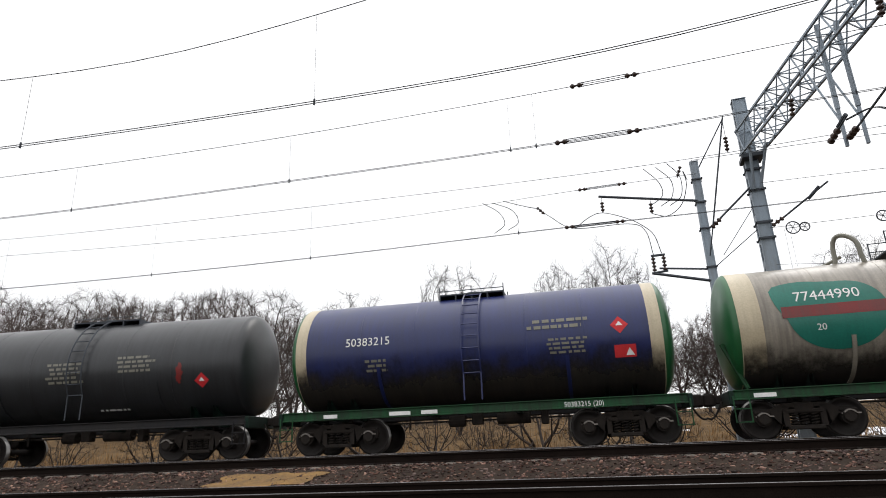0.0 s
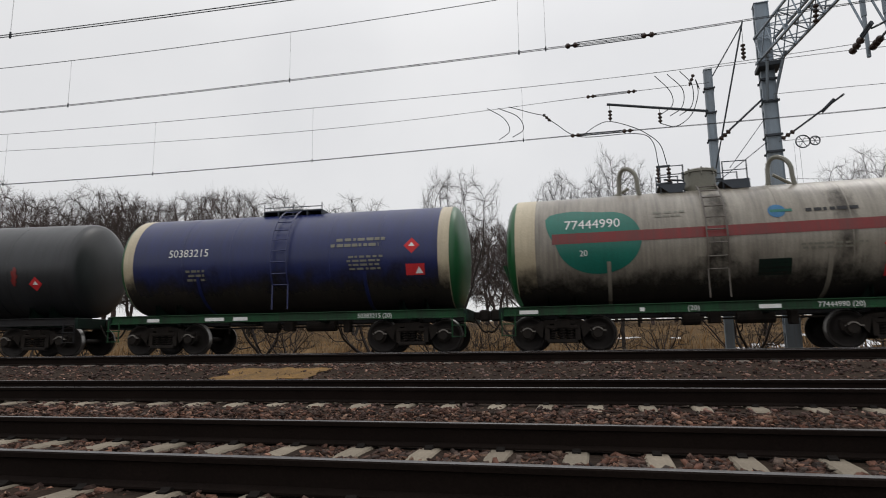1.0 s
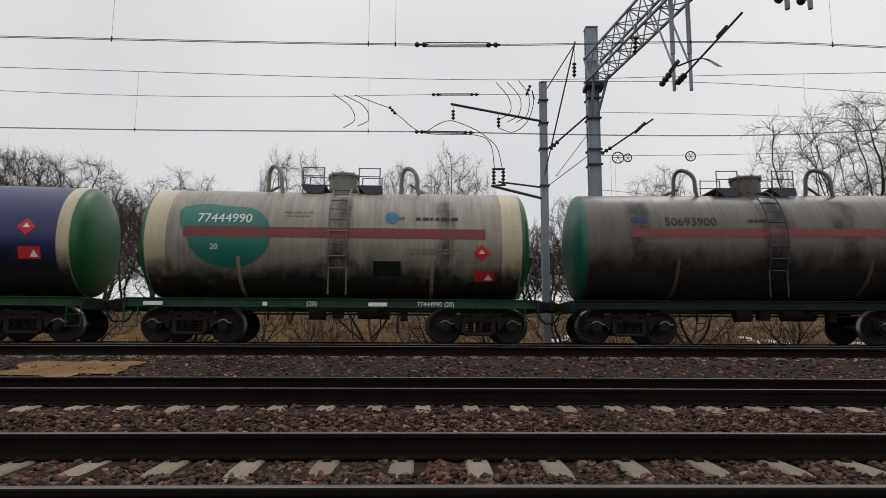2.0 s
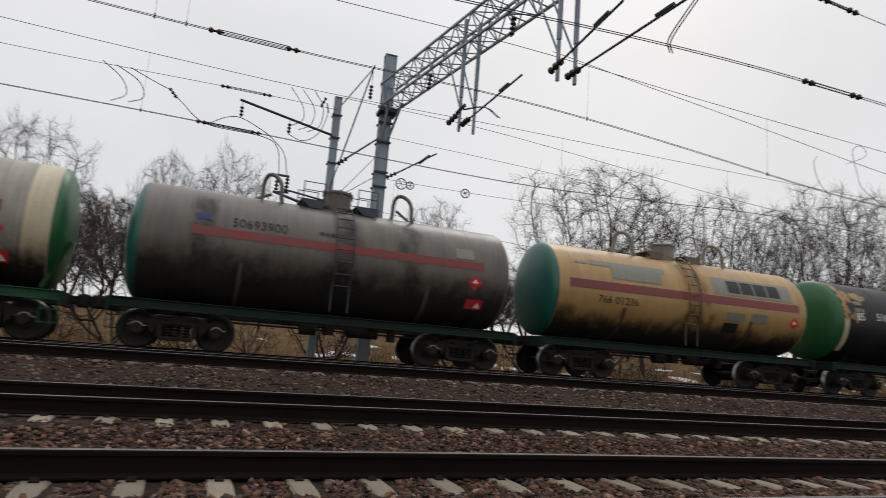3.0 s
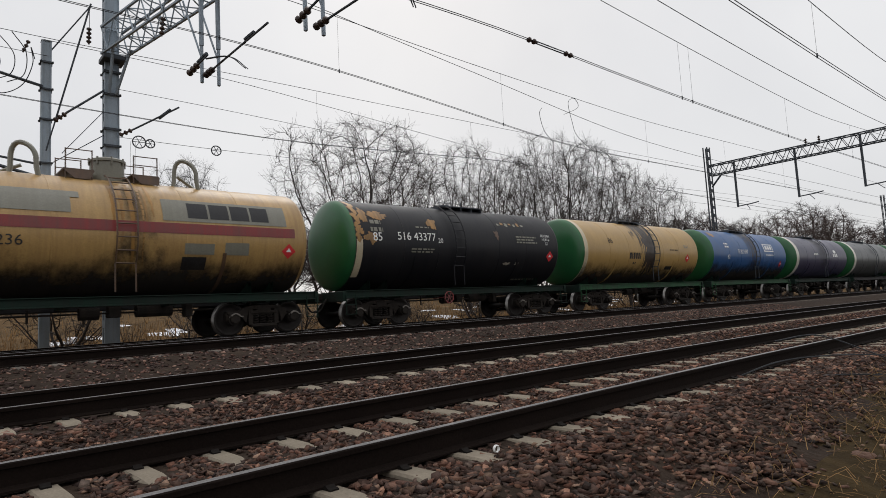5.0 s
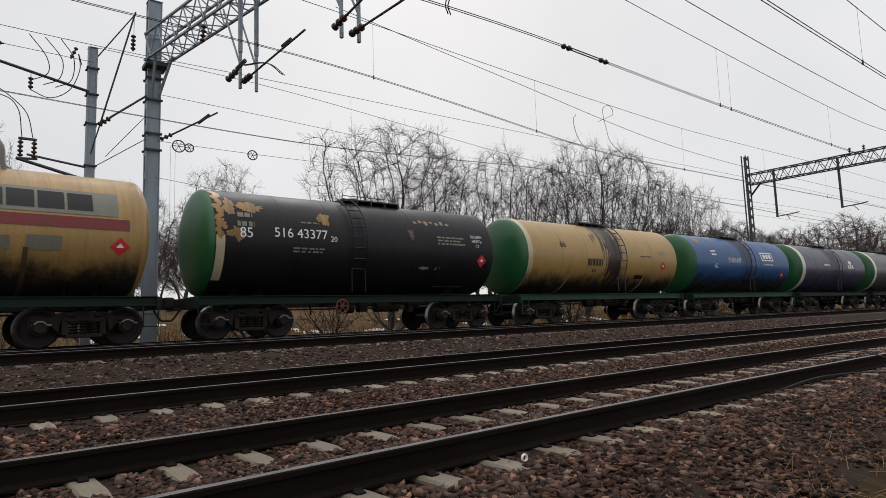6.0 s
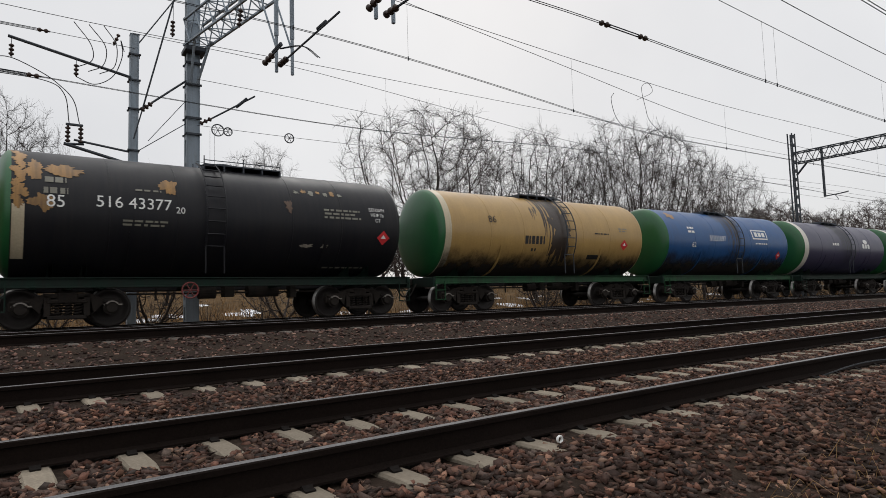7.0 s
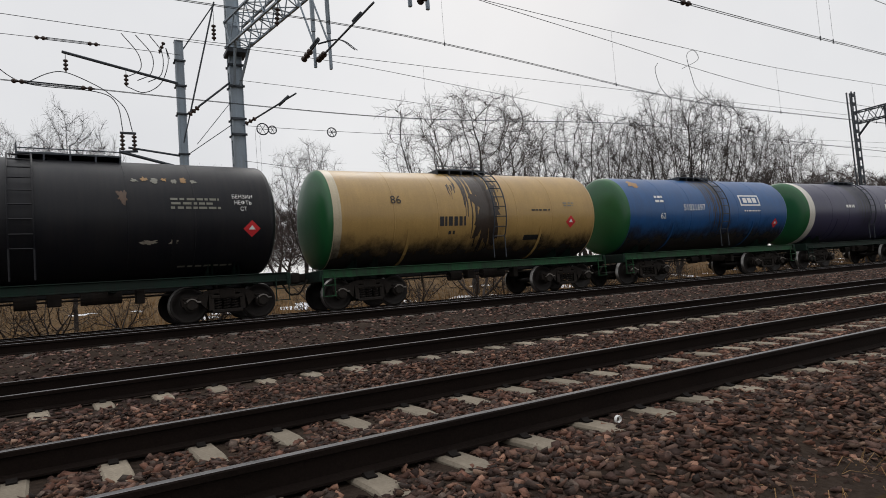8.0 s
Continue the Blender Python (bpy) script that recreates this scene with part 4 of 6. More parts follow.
def nord_extra(car):
    patch("stripe", -4.7, 4.75, 0.0, 0.28, M_STRIPERED, car, "dull red stripe", 0.010)
    patch("overpaint", -3.1, -1.15, 0.42, 1.05, P_GREYPATCH, car, "grey overpainted panel", 0.013)
    patch("overpaint", -3.85, -0.95, 0.85, 1.05, P_GREYPATCH, car, "", 0.0135)
    patch("logo_ground", 0.95, 4.5, 0.34, 1.02, P_GREYPATCH, car, "grey panel", 0.013)
    for k in range(4):
        patch("logo_shape", 1.6 + 0.6 * k, 2.14 + 0.6 * k, 0.44, 0.92, M_BLACK, car, "dark block of the emblem" if k == 0 else "", 0.017)
    lettering("766 01236", -3.65, -0.4, 0.25, M_BLACK, car, 1.05)
    patch("overpaint", 1.5, 2.3, -0.55, -0.25, P_GREYPATCH, car, "", 0.0125)
    patch("overpaint", 2.6, 3.3, -0.55, -0.2, P_GREYPATCH, car, "", 0.0125)
    patch("plate", 1.45, 2.1, -1.0, -0.62, M_FRAMEBLACK, car, "", 0.008)
    bars(-4.45, 0.85, 0.5, 0.1, 1, P_GREYPATCH, car, 3)
    stain("rust_run", 0.2, 1.6, -1.2, 0.5, P_OLDYELLOW, car, 5, "brown run below the hatch")


def black_extra(car):
    blot("flaked_paint", -4.62, 1.02, 0.22, 0.34, P_OLDYELLOW, car, 2, "flaked ochre paint")
    for k in range(14):
        blot("flaked_paint", -4.97 + 0.05 * (k % 3), 1.75 - 0.13 * k, 0.1 + 0.02 * (k % 4), 0.12, P_OLDYELLOW, car, 40 + k)
    for k in range(7):
        blot("flaked_paint", 1.75 + 0.23 * k, 0.92 + 0.05 * (k % 2), 0.09, 0.06 + 0.02 * (k % 3), P_OLDYELLOW if k % 2 else P_GREYPATCH, car, 60 + k)
    blot("rust_mark", 1.45, 0.42, 0.13, 0.2, P_RUSTBROWN, car, 71, "rust-brown mark")
    blot("flaked_paint", -4.1, 1.02, 0.5, 0.22, P_OLDYELLOW, car, 5)
    blot("flaked_paint", -1.75, 0.72, 0.26, 0.25, P_OLDYELLOW, car, 9)
    patch("flaked_paint", -5.04, -4.8, -1.3, 0.05, P_CREAM, car, "flaked cream band")
    blot("flaked_paint", -4.45, 0.12, 0.3, 0.2, P_OLDYELLOW, car, 14)
    lettering("85", -4.4, 0.02, 0.3, M_WHITE, car, 0.95)
    lettering("516 43377", -3.4, 0.08, 0.29, M_WHITE, car, 1.0)
    lettering("20", -1.6, 0.02, 0.17, M_WHITE, car, 1)
    bars(-4.45, 0.62, 0.55, 0.15, 2, P_GREYPATCH, car, 7)
    bars(-2.9, -0.25, 1.2, 0.05, 2, P_GREYPATCH, car, 17)
    bars(-2.6, 0.55, 0.7, 0.05, 1, P_GREYPATCH, car, 19)
    bars(2.5, 0.35, 1.3, 0.06, 3, P_GREYPATCH, car, 21)
    lettering("БЕНЗИН", 4.05, 0.42, 0.11, M_WHITE, car, 0.9)
    lettering("НЕФТЬ", 4.1, 0.25, 0.11, M_WHITE, car, 0.9)
    lettering("СТ", 4.25, 0.08, 0.11, M_WHITE, car, 0.9)
    blot("flaked_paint", 2.0, -0.72, 0.2, 0.07, P_WHITE, car, 31)
    blot("flaked_paint", 2.6, -0.72, 0.12, 0.08, P_WHITE, car, 33)
    bars(2.6, -1.55, 1.6, 0.07, 1, P_GREYPATCH, car, 35)
    wheel = Shape().lathe([(-1.6 + 0.02 * math.cos(k * math.pi / 4), 0.2 + 0.02 * math.sin(k * math.pi / 4)) for k in range(9)], 18, "y", (-1.25, 0, 0.86))
    for k in range(3):
        a = k * math.pi / 3
        wheel.rod((-1.25 - 0.2 * math.cos(a), -1.6, 0.86 - 0.2 * math.sin(a)), (-1.25 + 0.2 * math.cos(a), -1.6, 0.86 + 0.2 * math.sin(a)), 0.014, 5)
    wheel.rod((-1.25, -1.62, 0.86), (-1.25, -0.7, 0.86), 0.02, 6)
    wheel.out("hand_brake_wheel", M_STRIPERED, car, "dull red hand-brake wheel")


def yellow_extra(car):
    rag = lambda a: (0.72 + 0.5 * noise.noise(Vector((2.2 * math.cos(radians(a)), 3.5 * math.sin(radians(a)), 1))) + 0.4 * noise.noise(Vector((7 * math.cos(radians(a)), 9 * math.sin(radians(a)), 4)))) * (1 + 0.25 * abs(math.sin(radians(a))))
    area("oil_run", 0.3, 0.25, 0.62, 1.75, rag, P_OIL, car, "dark oil run below the hatch", 0.006, 90, 12)
    stain("oil_run", 0.1, 1.9, -1.55, 0.85, P_OIL, car, 4)
    stain("oil_run", -0.6, 1.3, -0.2, 0.18, P_OIL, car, 8)
    stain("oil_run", -0.95, 1.1, 0.3, 0.1, P_OIL, car, 11)
    lettering("86", -3.2, 0.3, 0.27, M_BLACK, car, 1)
    bars(-1.65, -0.42, 1.15, 0.3, 1, M_BLACK, car, 6)
    bars(-1.2, -0.7, 0.3, 0.12, 1, M_BLACK, car, 9)
    bars(2.1, 0.05, 0.95, 0.05, 1, M_BLACK, car, 12)
    bars(3.6, 0.3, 0.6, 0.05, 2, P_GREYPATCH, car, 13)
    patch("plate", 1.9, 2.7, -1.0, -0.8, M_FRAMEBLACK, car, "", 0.008)


def blue_extra(car):
    lettering("50383215", -3.55, 0.12, 0.24, M_WHITE, car, 1.0)
    bars(-3.0, -0.35, 0.7, 0.07, 3, P_GREYPATCH, car, 3)
    bars(1.6, 0.4, 1.7, 0.09, 2, P_GREYPATCH, car, 5)
    bars(2.0, -0.1, 1.2, 0.06, 4, P_GREYPATCH, car, 6)
    lettering("50383215 (20)", 2.4, 0, 0.13, M_WHITE, car, 0.95, 0, -1.4765, 1.0)
    for x, w in ((-4.2, 0.4), (-2.3, 0.6), (-1.4, 0.45)):
        Shape().box(x, x + w, -1.478, -1.47, 1.0, 1.1).out("frame_mark", M_WHITE, car)


def blue2_extra(car):
    lettering("51821697", -2.0, 0.02, 0.27, M_WHITE, car, 0.9)
    lettering("62", -3.4, -0.3, 0.24, M_WHITE, car, 1)
    bars(-3.6, 0.55, 0.6, 0.1, 2, M_WHITE, car, 3)
    patch("logo_plate", 1.75, 3.15, 0.2, 0.72, M_WHITE, car, "white outlined emblem", 0.006)
    patch("logo_inner", 1.83, 3.07, 0.27, 0.65, P_BLUE2, car, "", 0.01)
    for k in range(3):
        patch("logo_shape", 1.98 + k * 0.34, 2.24 + k * 0.34, 0.34, 0.58, M_WHITE, car, "", 0.013)
    bars(1.9, -0.05, 1.2, 0.06, 1, M_WHITE, car, 8)
    stain("oil_run", 0.1, 1.9, -1.2, 0.8, P_OIL, car, 14, "dark oil run")
    blot("flaked_paint", -4.3, 1.3, 0.3, 0.25, P_OLDYELLOW, car, 15)


def purple_extra(car):
    stain("oil_run", -0.1, 1.9, -1.2, 0.8, P_DGREY, car, 24, "dark run")
    bars(-1.9, 0.1, 0.9, 0.14, 1, M_WHITE, car, 5)
    for k in range(3):
        patch("logo_shape", 2.0 + k * 0.36, 2.26 + k * 0.36, 0.0, 0.26, M_WHITE, car, "", 0.01)
    disc("logo_shape", 2.5, 0.42, 0.28, 0.14, M_WHITE, car, "", 0.01)


def black0_extra(car):
    bars(-1.0, 0.1, 1.3, 0.07, 5, P_GREYPATCH, car, 3)
    bars(1.3, 0.2, 1.3, 0.07, 4, P_GREYPATCH, car, 4)
    blot("faded_mark", 3.35, -0.35, 0.13, 0.3, M_STRIPERED, car, 6, "faded red mark")
    bars(0.5, -1.45, 1.2, 0.07, 1, M_WHITE, car, 9)


CREAM_RINGS = ((-HALF + 0.0, -HALF + 0.32, P_CREAM), (HALF - 0.32, HALF, P_CREAM))
SPECS = [
    dict(at=-30.05, label="matt dark grey tank car with a low walkway on top", paint=P_DGREY, ends=P_DGREY, frame=M_FRAMEBLACK, top="low", placard_at=(4.05, -0.55), extra=black0_extra, ladder=True, walk=2.3, walk_x=-1.0),
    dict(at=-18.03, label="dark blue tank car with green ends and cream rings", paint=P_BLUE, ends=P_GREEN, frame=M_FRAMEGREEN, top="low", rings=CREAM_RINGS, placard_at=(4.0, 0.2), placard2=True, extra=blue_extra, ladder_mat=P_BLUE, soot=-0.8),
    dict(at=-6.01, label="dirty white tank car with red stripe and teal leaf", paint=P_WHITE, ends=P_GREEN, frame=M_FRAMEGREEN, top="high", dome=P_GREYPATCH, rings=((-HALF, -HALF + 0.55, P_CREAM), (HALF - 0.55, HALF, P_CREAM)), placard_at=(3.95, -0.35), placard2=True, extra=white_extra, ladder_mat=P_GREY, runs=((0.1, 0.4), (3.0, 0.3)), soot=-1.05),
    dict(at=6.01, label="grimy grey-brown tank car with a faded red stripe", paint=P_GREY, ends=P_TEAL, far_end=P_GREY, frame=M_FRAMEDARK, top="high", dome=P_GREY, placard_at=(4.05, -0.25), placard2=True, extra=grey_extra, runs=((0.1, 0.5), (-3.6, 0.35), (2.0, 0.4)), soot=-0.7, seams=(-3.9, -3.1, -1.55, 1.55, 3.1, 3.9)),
    # the dark belly band of this car is painted shade
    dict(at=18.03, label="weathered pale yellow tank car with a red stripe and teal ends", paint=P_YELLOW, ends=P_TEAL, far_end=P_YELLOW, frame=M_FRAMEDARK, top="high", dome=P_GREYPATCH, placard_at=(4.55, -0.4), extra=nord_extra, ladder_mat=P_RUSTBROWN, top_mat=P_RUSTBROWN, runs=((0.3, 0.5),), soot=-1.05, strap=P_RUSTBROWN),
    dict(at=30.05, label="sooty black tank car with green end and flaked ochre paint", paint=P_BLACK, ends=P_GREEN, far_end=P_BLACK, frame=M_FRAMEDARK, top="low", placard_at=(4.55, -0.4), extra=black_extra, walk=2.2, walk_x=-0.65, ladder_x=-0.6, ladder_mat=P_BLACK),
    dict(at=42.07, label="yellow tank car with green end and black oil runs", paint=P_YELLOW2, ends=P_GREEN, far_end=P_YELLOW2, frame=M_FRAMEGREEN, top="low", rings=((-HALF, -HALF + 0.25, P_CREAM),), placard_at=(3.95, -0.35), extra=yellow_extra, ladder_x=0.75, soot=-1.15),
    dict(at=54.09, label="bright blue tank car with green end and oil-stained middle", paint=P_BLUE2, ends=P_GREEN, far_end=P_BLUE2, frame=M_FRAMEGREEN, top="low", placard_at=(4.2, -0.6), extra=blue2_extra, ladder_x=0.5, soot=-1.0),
    dict(at=66.11, label="violet-grey tank car with green ends and a white ring", paint=P_PURPLE, ends=P_GREEN, frame=M_FRAMEDARK, top="low", rings=((-HALF, -HALF + 0.45, P_RING),), placard=False, extra=purple_extra, ladder_x=0.5),
    dict(at=78.13, label="dark grey tank car with green ends and a white ring", paint=P_MGREY, ends=P_GREEN, frame=M_FRAMEBLACK, top="low", rings=((-HALF, -HALF + 0.45, P_RING),), placard=False, ladder_x=0.5),
    dict(at=90.15, label="grey tank car with green ends far along the train", paint=P_WHITE, ends=P_GREEN, frame=M_FRAMEDARK, top="low", placard=False),
    dict(at=102.17, label="dark grey tank car far along the train", paint=P_DGREY, ends=P_DGREY, frame=M_FRAMEDARK, top="low", placard=False),
    dict(at=114.19, label="dull yellow tank car far along the train", paint=P_YELLOW2, ends=P_GREEN, frame=M_FRAMEDARK, top="low", placard=False),
]
for spec in SPECS:
    tank_car(spec)


# ---------------------------------------------------------------- masts, portals, wires
def portal_mast(x, y, top, label, w=0.40, d=0.34, base=-0.6):
    """A mast of two steel channels with plates between them, clamps and a cap."""
    m = thing("catenary_mast", label, "mast", "overhead line masts")
    for sy in (-1, 1):
        yy = y + sy * (d / 2 - 0.02)
        Shape().strip([(yy - 0.012, base), (yy + 0.012, base), (yy + 0.012, top), (yy - 0.012, top)], x - w / 2, x + w / 2).out("web", M_GALV, m, "grey steel web plate")
    for sx in (-1, 1):
        xx = x + sx * (w / 2)
        Shape().box(xx - 0.012, xx + 0.012, y - d / 2 - 0.03, y - d / 2 + 0.09, base, top).out("flange", M_GALV, m)
        Shape().box(xx - 0.012, xx + 0.012, y + d / 2 - 0.09, y + d / 2 + 0.03, base, top).out("flange", M_GALV, m)
    z = base + 0.6
    while z < top:
        for sx in (-1, 1):
            xx = x + sx * (w / 2 + 0.002)
            Shape().box(xx - 0.012, xx + 0.012, y - d / 2 + 0.05, y + d / 2 - 0.05, z, z + 0.22).out("batten", M_GALV, m)
        z += 0.8
    Shape().box(x - w / 2 - 0.03, x + w / 2 + 0.03, y - d / 2 - 0.04, y + d / 2 + 0.04, top, top + 0.02).out("cap", M_GALV, m)
    return m


def clamp(parent, x, y, z, w=0.52, d=0.5, h=0.07):
    s = Shape().box(x - w / 2, x + w / 2, y - d / 2, y - d / 2 + 0.05, z, z + h).box(x - w / 2, x + w / 2, y + d / 2 - 0.05, y + d / 2, z, z + h)
    s.rod((x - w / 2 + 0.03, y - d / 2 - 0.06, z + h / 2), (x - w / 2 + 0.03, y + d / 2 + 0.06, z + h / 2), 0.018, 5)
    s.rod((x + w / 2 - 0.03, y - d / 2 - 0.06, z + h / 2), (x + w / 2 - 0.03, y + d / 2 + 0.06, z + h / 2), 0.018, 5)
    s.out("clamp", M_STEELDARK, parent, "bolted steel clamp")


def truss(a, b, width, depth, parent, panels, mat, r=0.045):
    """A four-chord lattice girder between two points (its top middle line)."""
    a, b = Vector(a), Vector(b)
    d = (b - a)
    side = Vector((d.y, -d.x, 0)).normalized() * width / 2
    down = Vector((0, 0, -depth))
    ch = [lambda t, o=o: a + d * t + o for o in (side, -side, side + down, -side + down)]
    for c in ch:
        Shape().rod(c(0), c(1), r, 4).out("chord", mat, parent, "grey angle-steel chord")
    lace = Shape()
    for k in range(panels):
        t0, t1, tm = k / panels, (k + 1) / panels, (k + 0.5) / panels
        for i, j in ((0, 2), (1, 3)):
            lace.rod(ch[i](t0), ch[j](tm), r * 0.5, 4)
            lace.rod(ch[j](tm), ch[i](t1), r * 0.5, 4)
        for i, j in ((0, 1), (2, 3)):
            lace.rod(ch[i](t0), ch[j](tm), r * 0.42, 4)
            lace.rod(ch[j](tm), ch[i](t1), r * 0.42, 4)
        lace.rod(ch[0](t0), ch[1](t0), r * 0.45, 4)
        lace.rod(ch[2](t0), ch[3](t0), r * 0.45, 4)
    tagged(lace.out("lacing", mat, parent, "diagonal lacing bars"), kind="stuff")


def insulator(a, b, parent, discs=4, r=0.075):
    a, b = Vector(a), Vector(b)
    pts, rad = [], []
    n = discs * 4
    for k in range(n + 1):
        pts.append(a + (b - a) * k / n)
        rad.append(r if k % 4 in (1, 2) else r * 0.4)
    return Shape().tube(pts, rad, 10).out("insulator", M_PORCELAIN, parent, "brown ribbed insulator", smooth=True)


def bezier(pts, n=18):
    """A smooth line through points."""
    p = [Vector(q) for q in pts]
    p = [p[0] * 2 - p[1]] + p + [p[-1] * 2 - p[-2]]
    out = []
    for i in range(1, len(p) - 2):
        for k in range(n):
            t = k / n
            a, b, c, d = p[i - 1], p[i], p[i + 1], p[i + 2]
            out.append(0.5 * ((2 * b) + (c - a) * t + (2 * a - 5 * b + 4 * c - d) * t * t + (3 * b - a - 3 * c + d) * t ** 3))
    return out + [p[-2]]


# first portal, askew to the line
MAST_X, MAST_Y, MAST_TOP = 4.42, 21.63, 11.75
mast = portal_mast(MAST_X, MAST_Y, MAST_TOP, "tall grey steel mast of the near portal behind the train")
for z in (9.0, 8.25, 7.1, 6.55):
    clamp(mast, MAST_X, MAST_Y, z)
SKEW = 0.205


def beam_x(y):
    return MAST_X - 0.06 + SKEW * (MAST_Y - y)


portal = thing("portal_beam", "grey steel lattice beam across the tracks with hanging posts", "portal beam", "lattice portals")
truss((beam_x(21.4), 21.4, 10.45), (beam_x(-2.0), -2.0, 10.45), 0.66, 0.9, portal, 27, M_GALV)
for k in (-1, 1):
    Shape().rod((MAST_X + 0.1 * k, MAST_Y - 0.25, 8.3), (beam_x(20.7) + 0.25 * k, 20.7, 9.6), 0.05, 5).out("knee_brace", M_GALV, portal)
Shape().box(MAST_X - 0.32, MAST_X + 0.36, MAST_Y - 0.55, MAST_Y + 0.2, 9.36, 9.52, 0.02).out("bearing_bracket", M_STEELDARK, portal)
for y in (15.72, 11.6, 1.9):
    x = beam_x(y)
    low = 7.0 if y > 5 else 6.2
    for dx in (-0.22, 0.22):
        Shape().box(x + dx - 0.05, x + dx + 0.05, y - 0.05, y + 0.05, low + 1.0, 10.45, 0.012).out("hanging_post", M_GALV, portal)
        Shape().box(x + dx - 0.038, x + dx + 0.038, y - 0.038, y + 0.038, low, low + 1.0, 0.01).out("post_foot", M_GALV, portal)
        Shape().rod((x + dx - 0.16, y + 0.95, 9.6), (x + dx, y + 0.02, low + 0.7), 0.028, 5).out("post_brace", M_GALV, portal)


def registration(a, e, steady=None):
    """A tube held out from a hanging post on an insulator, with a clamp and a steady arm down to the wire."""
    a, e = Vector(a), Vector(e)
    u = (e - a).normalized()
    insulator(a, a + u * 0.55, portal, 3, 0.085)
    Shape().rod(a + u * 0.5, e, 0.028, 6).out("registration_tube", M_STEELDARK, portal)
    q = a.lerp(e, 0.75)
    Shape().rod(q - u * 0.25 + Vector((0, 0, 0.06)), q + u * 0.2 + Vector((0, 0, 0.06)), 0.045, 6).out("tube_clamp", M_STEELDARK, portal)
    if steady:
        for d in (-0.03, 0.03):
            Shape().tube(bezier([e - u * 0.15 + Vector((d, 0, -0.03))] + [Vector(p) + Vector((d, 0, 0)) for p in steady], 6), 0.012, 5).out("steady_arm", M_STEELDARK, portal)


registration((5.42, 15.68, 7.2), (5.55, 12.1, 7.22))
registration((5.0, 15.68, 7.15), (5.15, 14.7, 7.35), [(5.5, 14.2, 7.2), (5.85, 14.0, 6.9)])
registration((5.98, 11.56, 7.15), (6.1, 9.0, 7.5))
registration((6.4, 11.56, 7.12), (6.65, 7.35, 7.05), [(6.62, 7.8, 6.85), (6.6, 8.3, 6.5), (6.75, 8.45, 6.35)])
registration((beam_x(1.9) - 0.2, 1.95, 6.35), (7.0, 5.05, 6.02), [(7.1, 5.0, 5.9), (7.3, 4.5, 5.98), (7.5, 4.3, 5.86)])
for x, y in ((4.85, 17.3), (5.75, 13.2), (6.6, 9.3)):
    insulator((x, y, 9.3), (x - 0.05, y, 8.75), portal, 4)
    Shape().rod((x, y, 9.6), (x, y, 9.28), 0.015, 4).out("hanger", M_STEELDARK, portal)
portal_mast(beam_x(-2.3), -2.3, 11.7, "grey steel mast at the other end of the near portal")

for px, zt in ((44.9, 11.85), (88.0, 11.6)):
    m = thing("catenary_mast", "dark lattice mast of a distant portal beside the train", "mast", "overhead line masts")
    for sx in (-0.2, 0.2):
        for sy in (-0.15, 0.15):
            Shape().rod((px + sx, 21.8 + sy, -0.6), (px + sx, 21.8 + sy, zt), 0.05, 4).out("leg", M_STEELDARK, m)
    z = -0.3
    while z < zt - 0.2:
        Shape().box(px - 0.21, px + 0.21, 21.61, 21.65, z, z + 0.24).out("batten", M_STEELDARK, m)
        z += 0.62
    beam = thing("portal_beam", "dark steel lattice beam of a distant portal over the tracks", "portal beam", "lattice portals")
    truss((px, 21.6, 10.4), (px, -2.0, 10.4), 0.55, 0.75, beam, 30, M_STEELDARK, 0.05)
    Shape().rod((px, 21.6, 8.8), (px, 20.8, 9.65), 0.07, 5).out("knee_brace", M_STEELDARK, beam)
    for y in (19.86, 15.75, 11.9, 7.6):
        Shape().box(px - 0.06, px + 0.06, y - 0.06, y + 0.06, 7.0, 10.3).out("hanging_post", M_STEELDARK, beam)
        Shape().tube([(px, y, 7.05), (px, y - 1.0, 7.1), (px - 0.1, y - 1.5, 7.15)], 0.04, 5).out("registration_tube", M_STEELDARK, beam)
        Shape().tube([(px, y - 0.6, 7.1), (px - 0.5, y - 1.0, 6.75), (px - 0.9, y - 1.2, 6.6)], 0.025, 5).out("steady_arm", M_STEELDARK, beam)
    for y in (15.0, 14.2):
        insulator((px, y, 10.4), (px, y, 10.85), beam, 3, 0.09)

# the overhead wires: each follows the bend of its track, its height given along the line
class Wire:
    def __init__(self, y, first, last, *knots):
        self.y, self.first, self.last = y, first, last
        grid = np.arange(-90, 161, 0.5)
        z = np.interp(grid, [k[0] for k in knots], [k[1] for k in knots])
        pad = np.pad(z, 8, mode="edge")
        self.grid, self.z = grid, np.convolve(pad, np.hanning(19)[1:-1] / np.hanning(19).sum(), "valid")

    def at(self, x, dy=0.0, dz=0.0):
        return Vector((x, self.y + dy + bow(x), float(np.interp(x, self.grid, self.z)) + dz))

    def strand(self, name, parent, r=0.0085, dy=0.0, dz=0.0):
        xs = np.unique(np.clip(np.concatenate([np.arange(-90, -30, 6), np.arange(-30, 50, 1.0), np.arange(50, 161, 8)]), self.first, self.last))
        Shape().tube([self.at(float(x), dy, dz) for x in xs], r, 4).out(name, M_WIRE, parent)


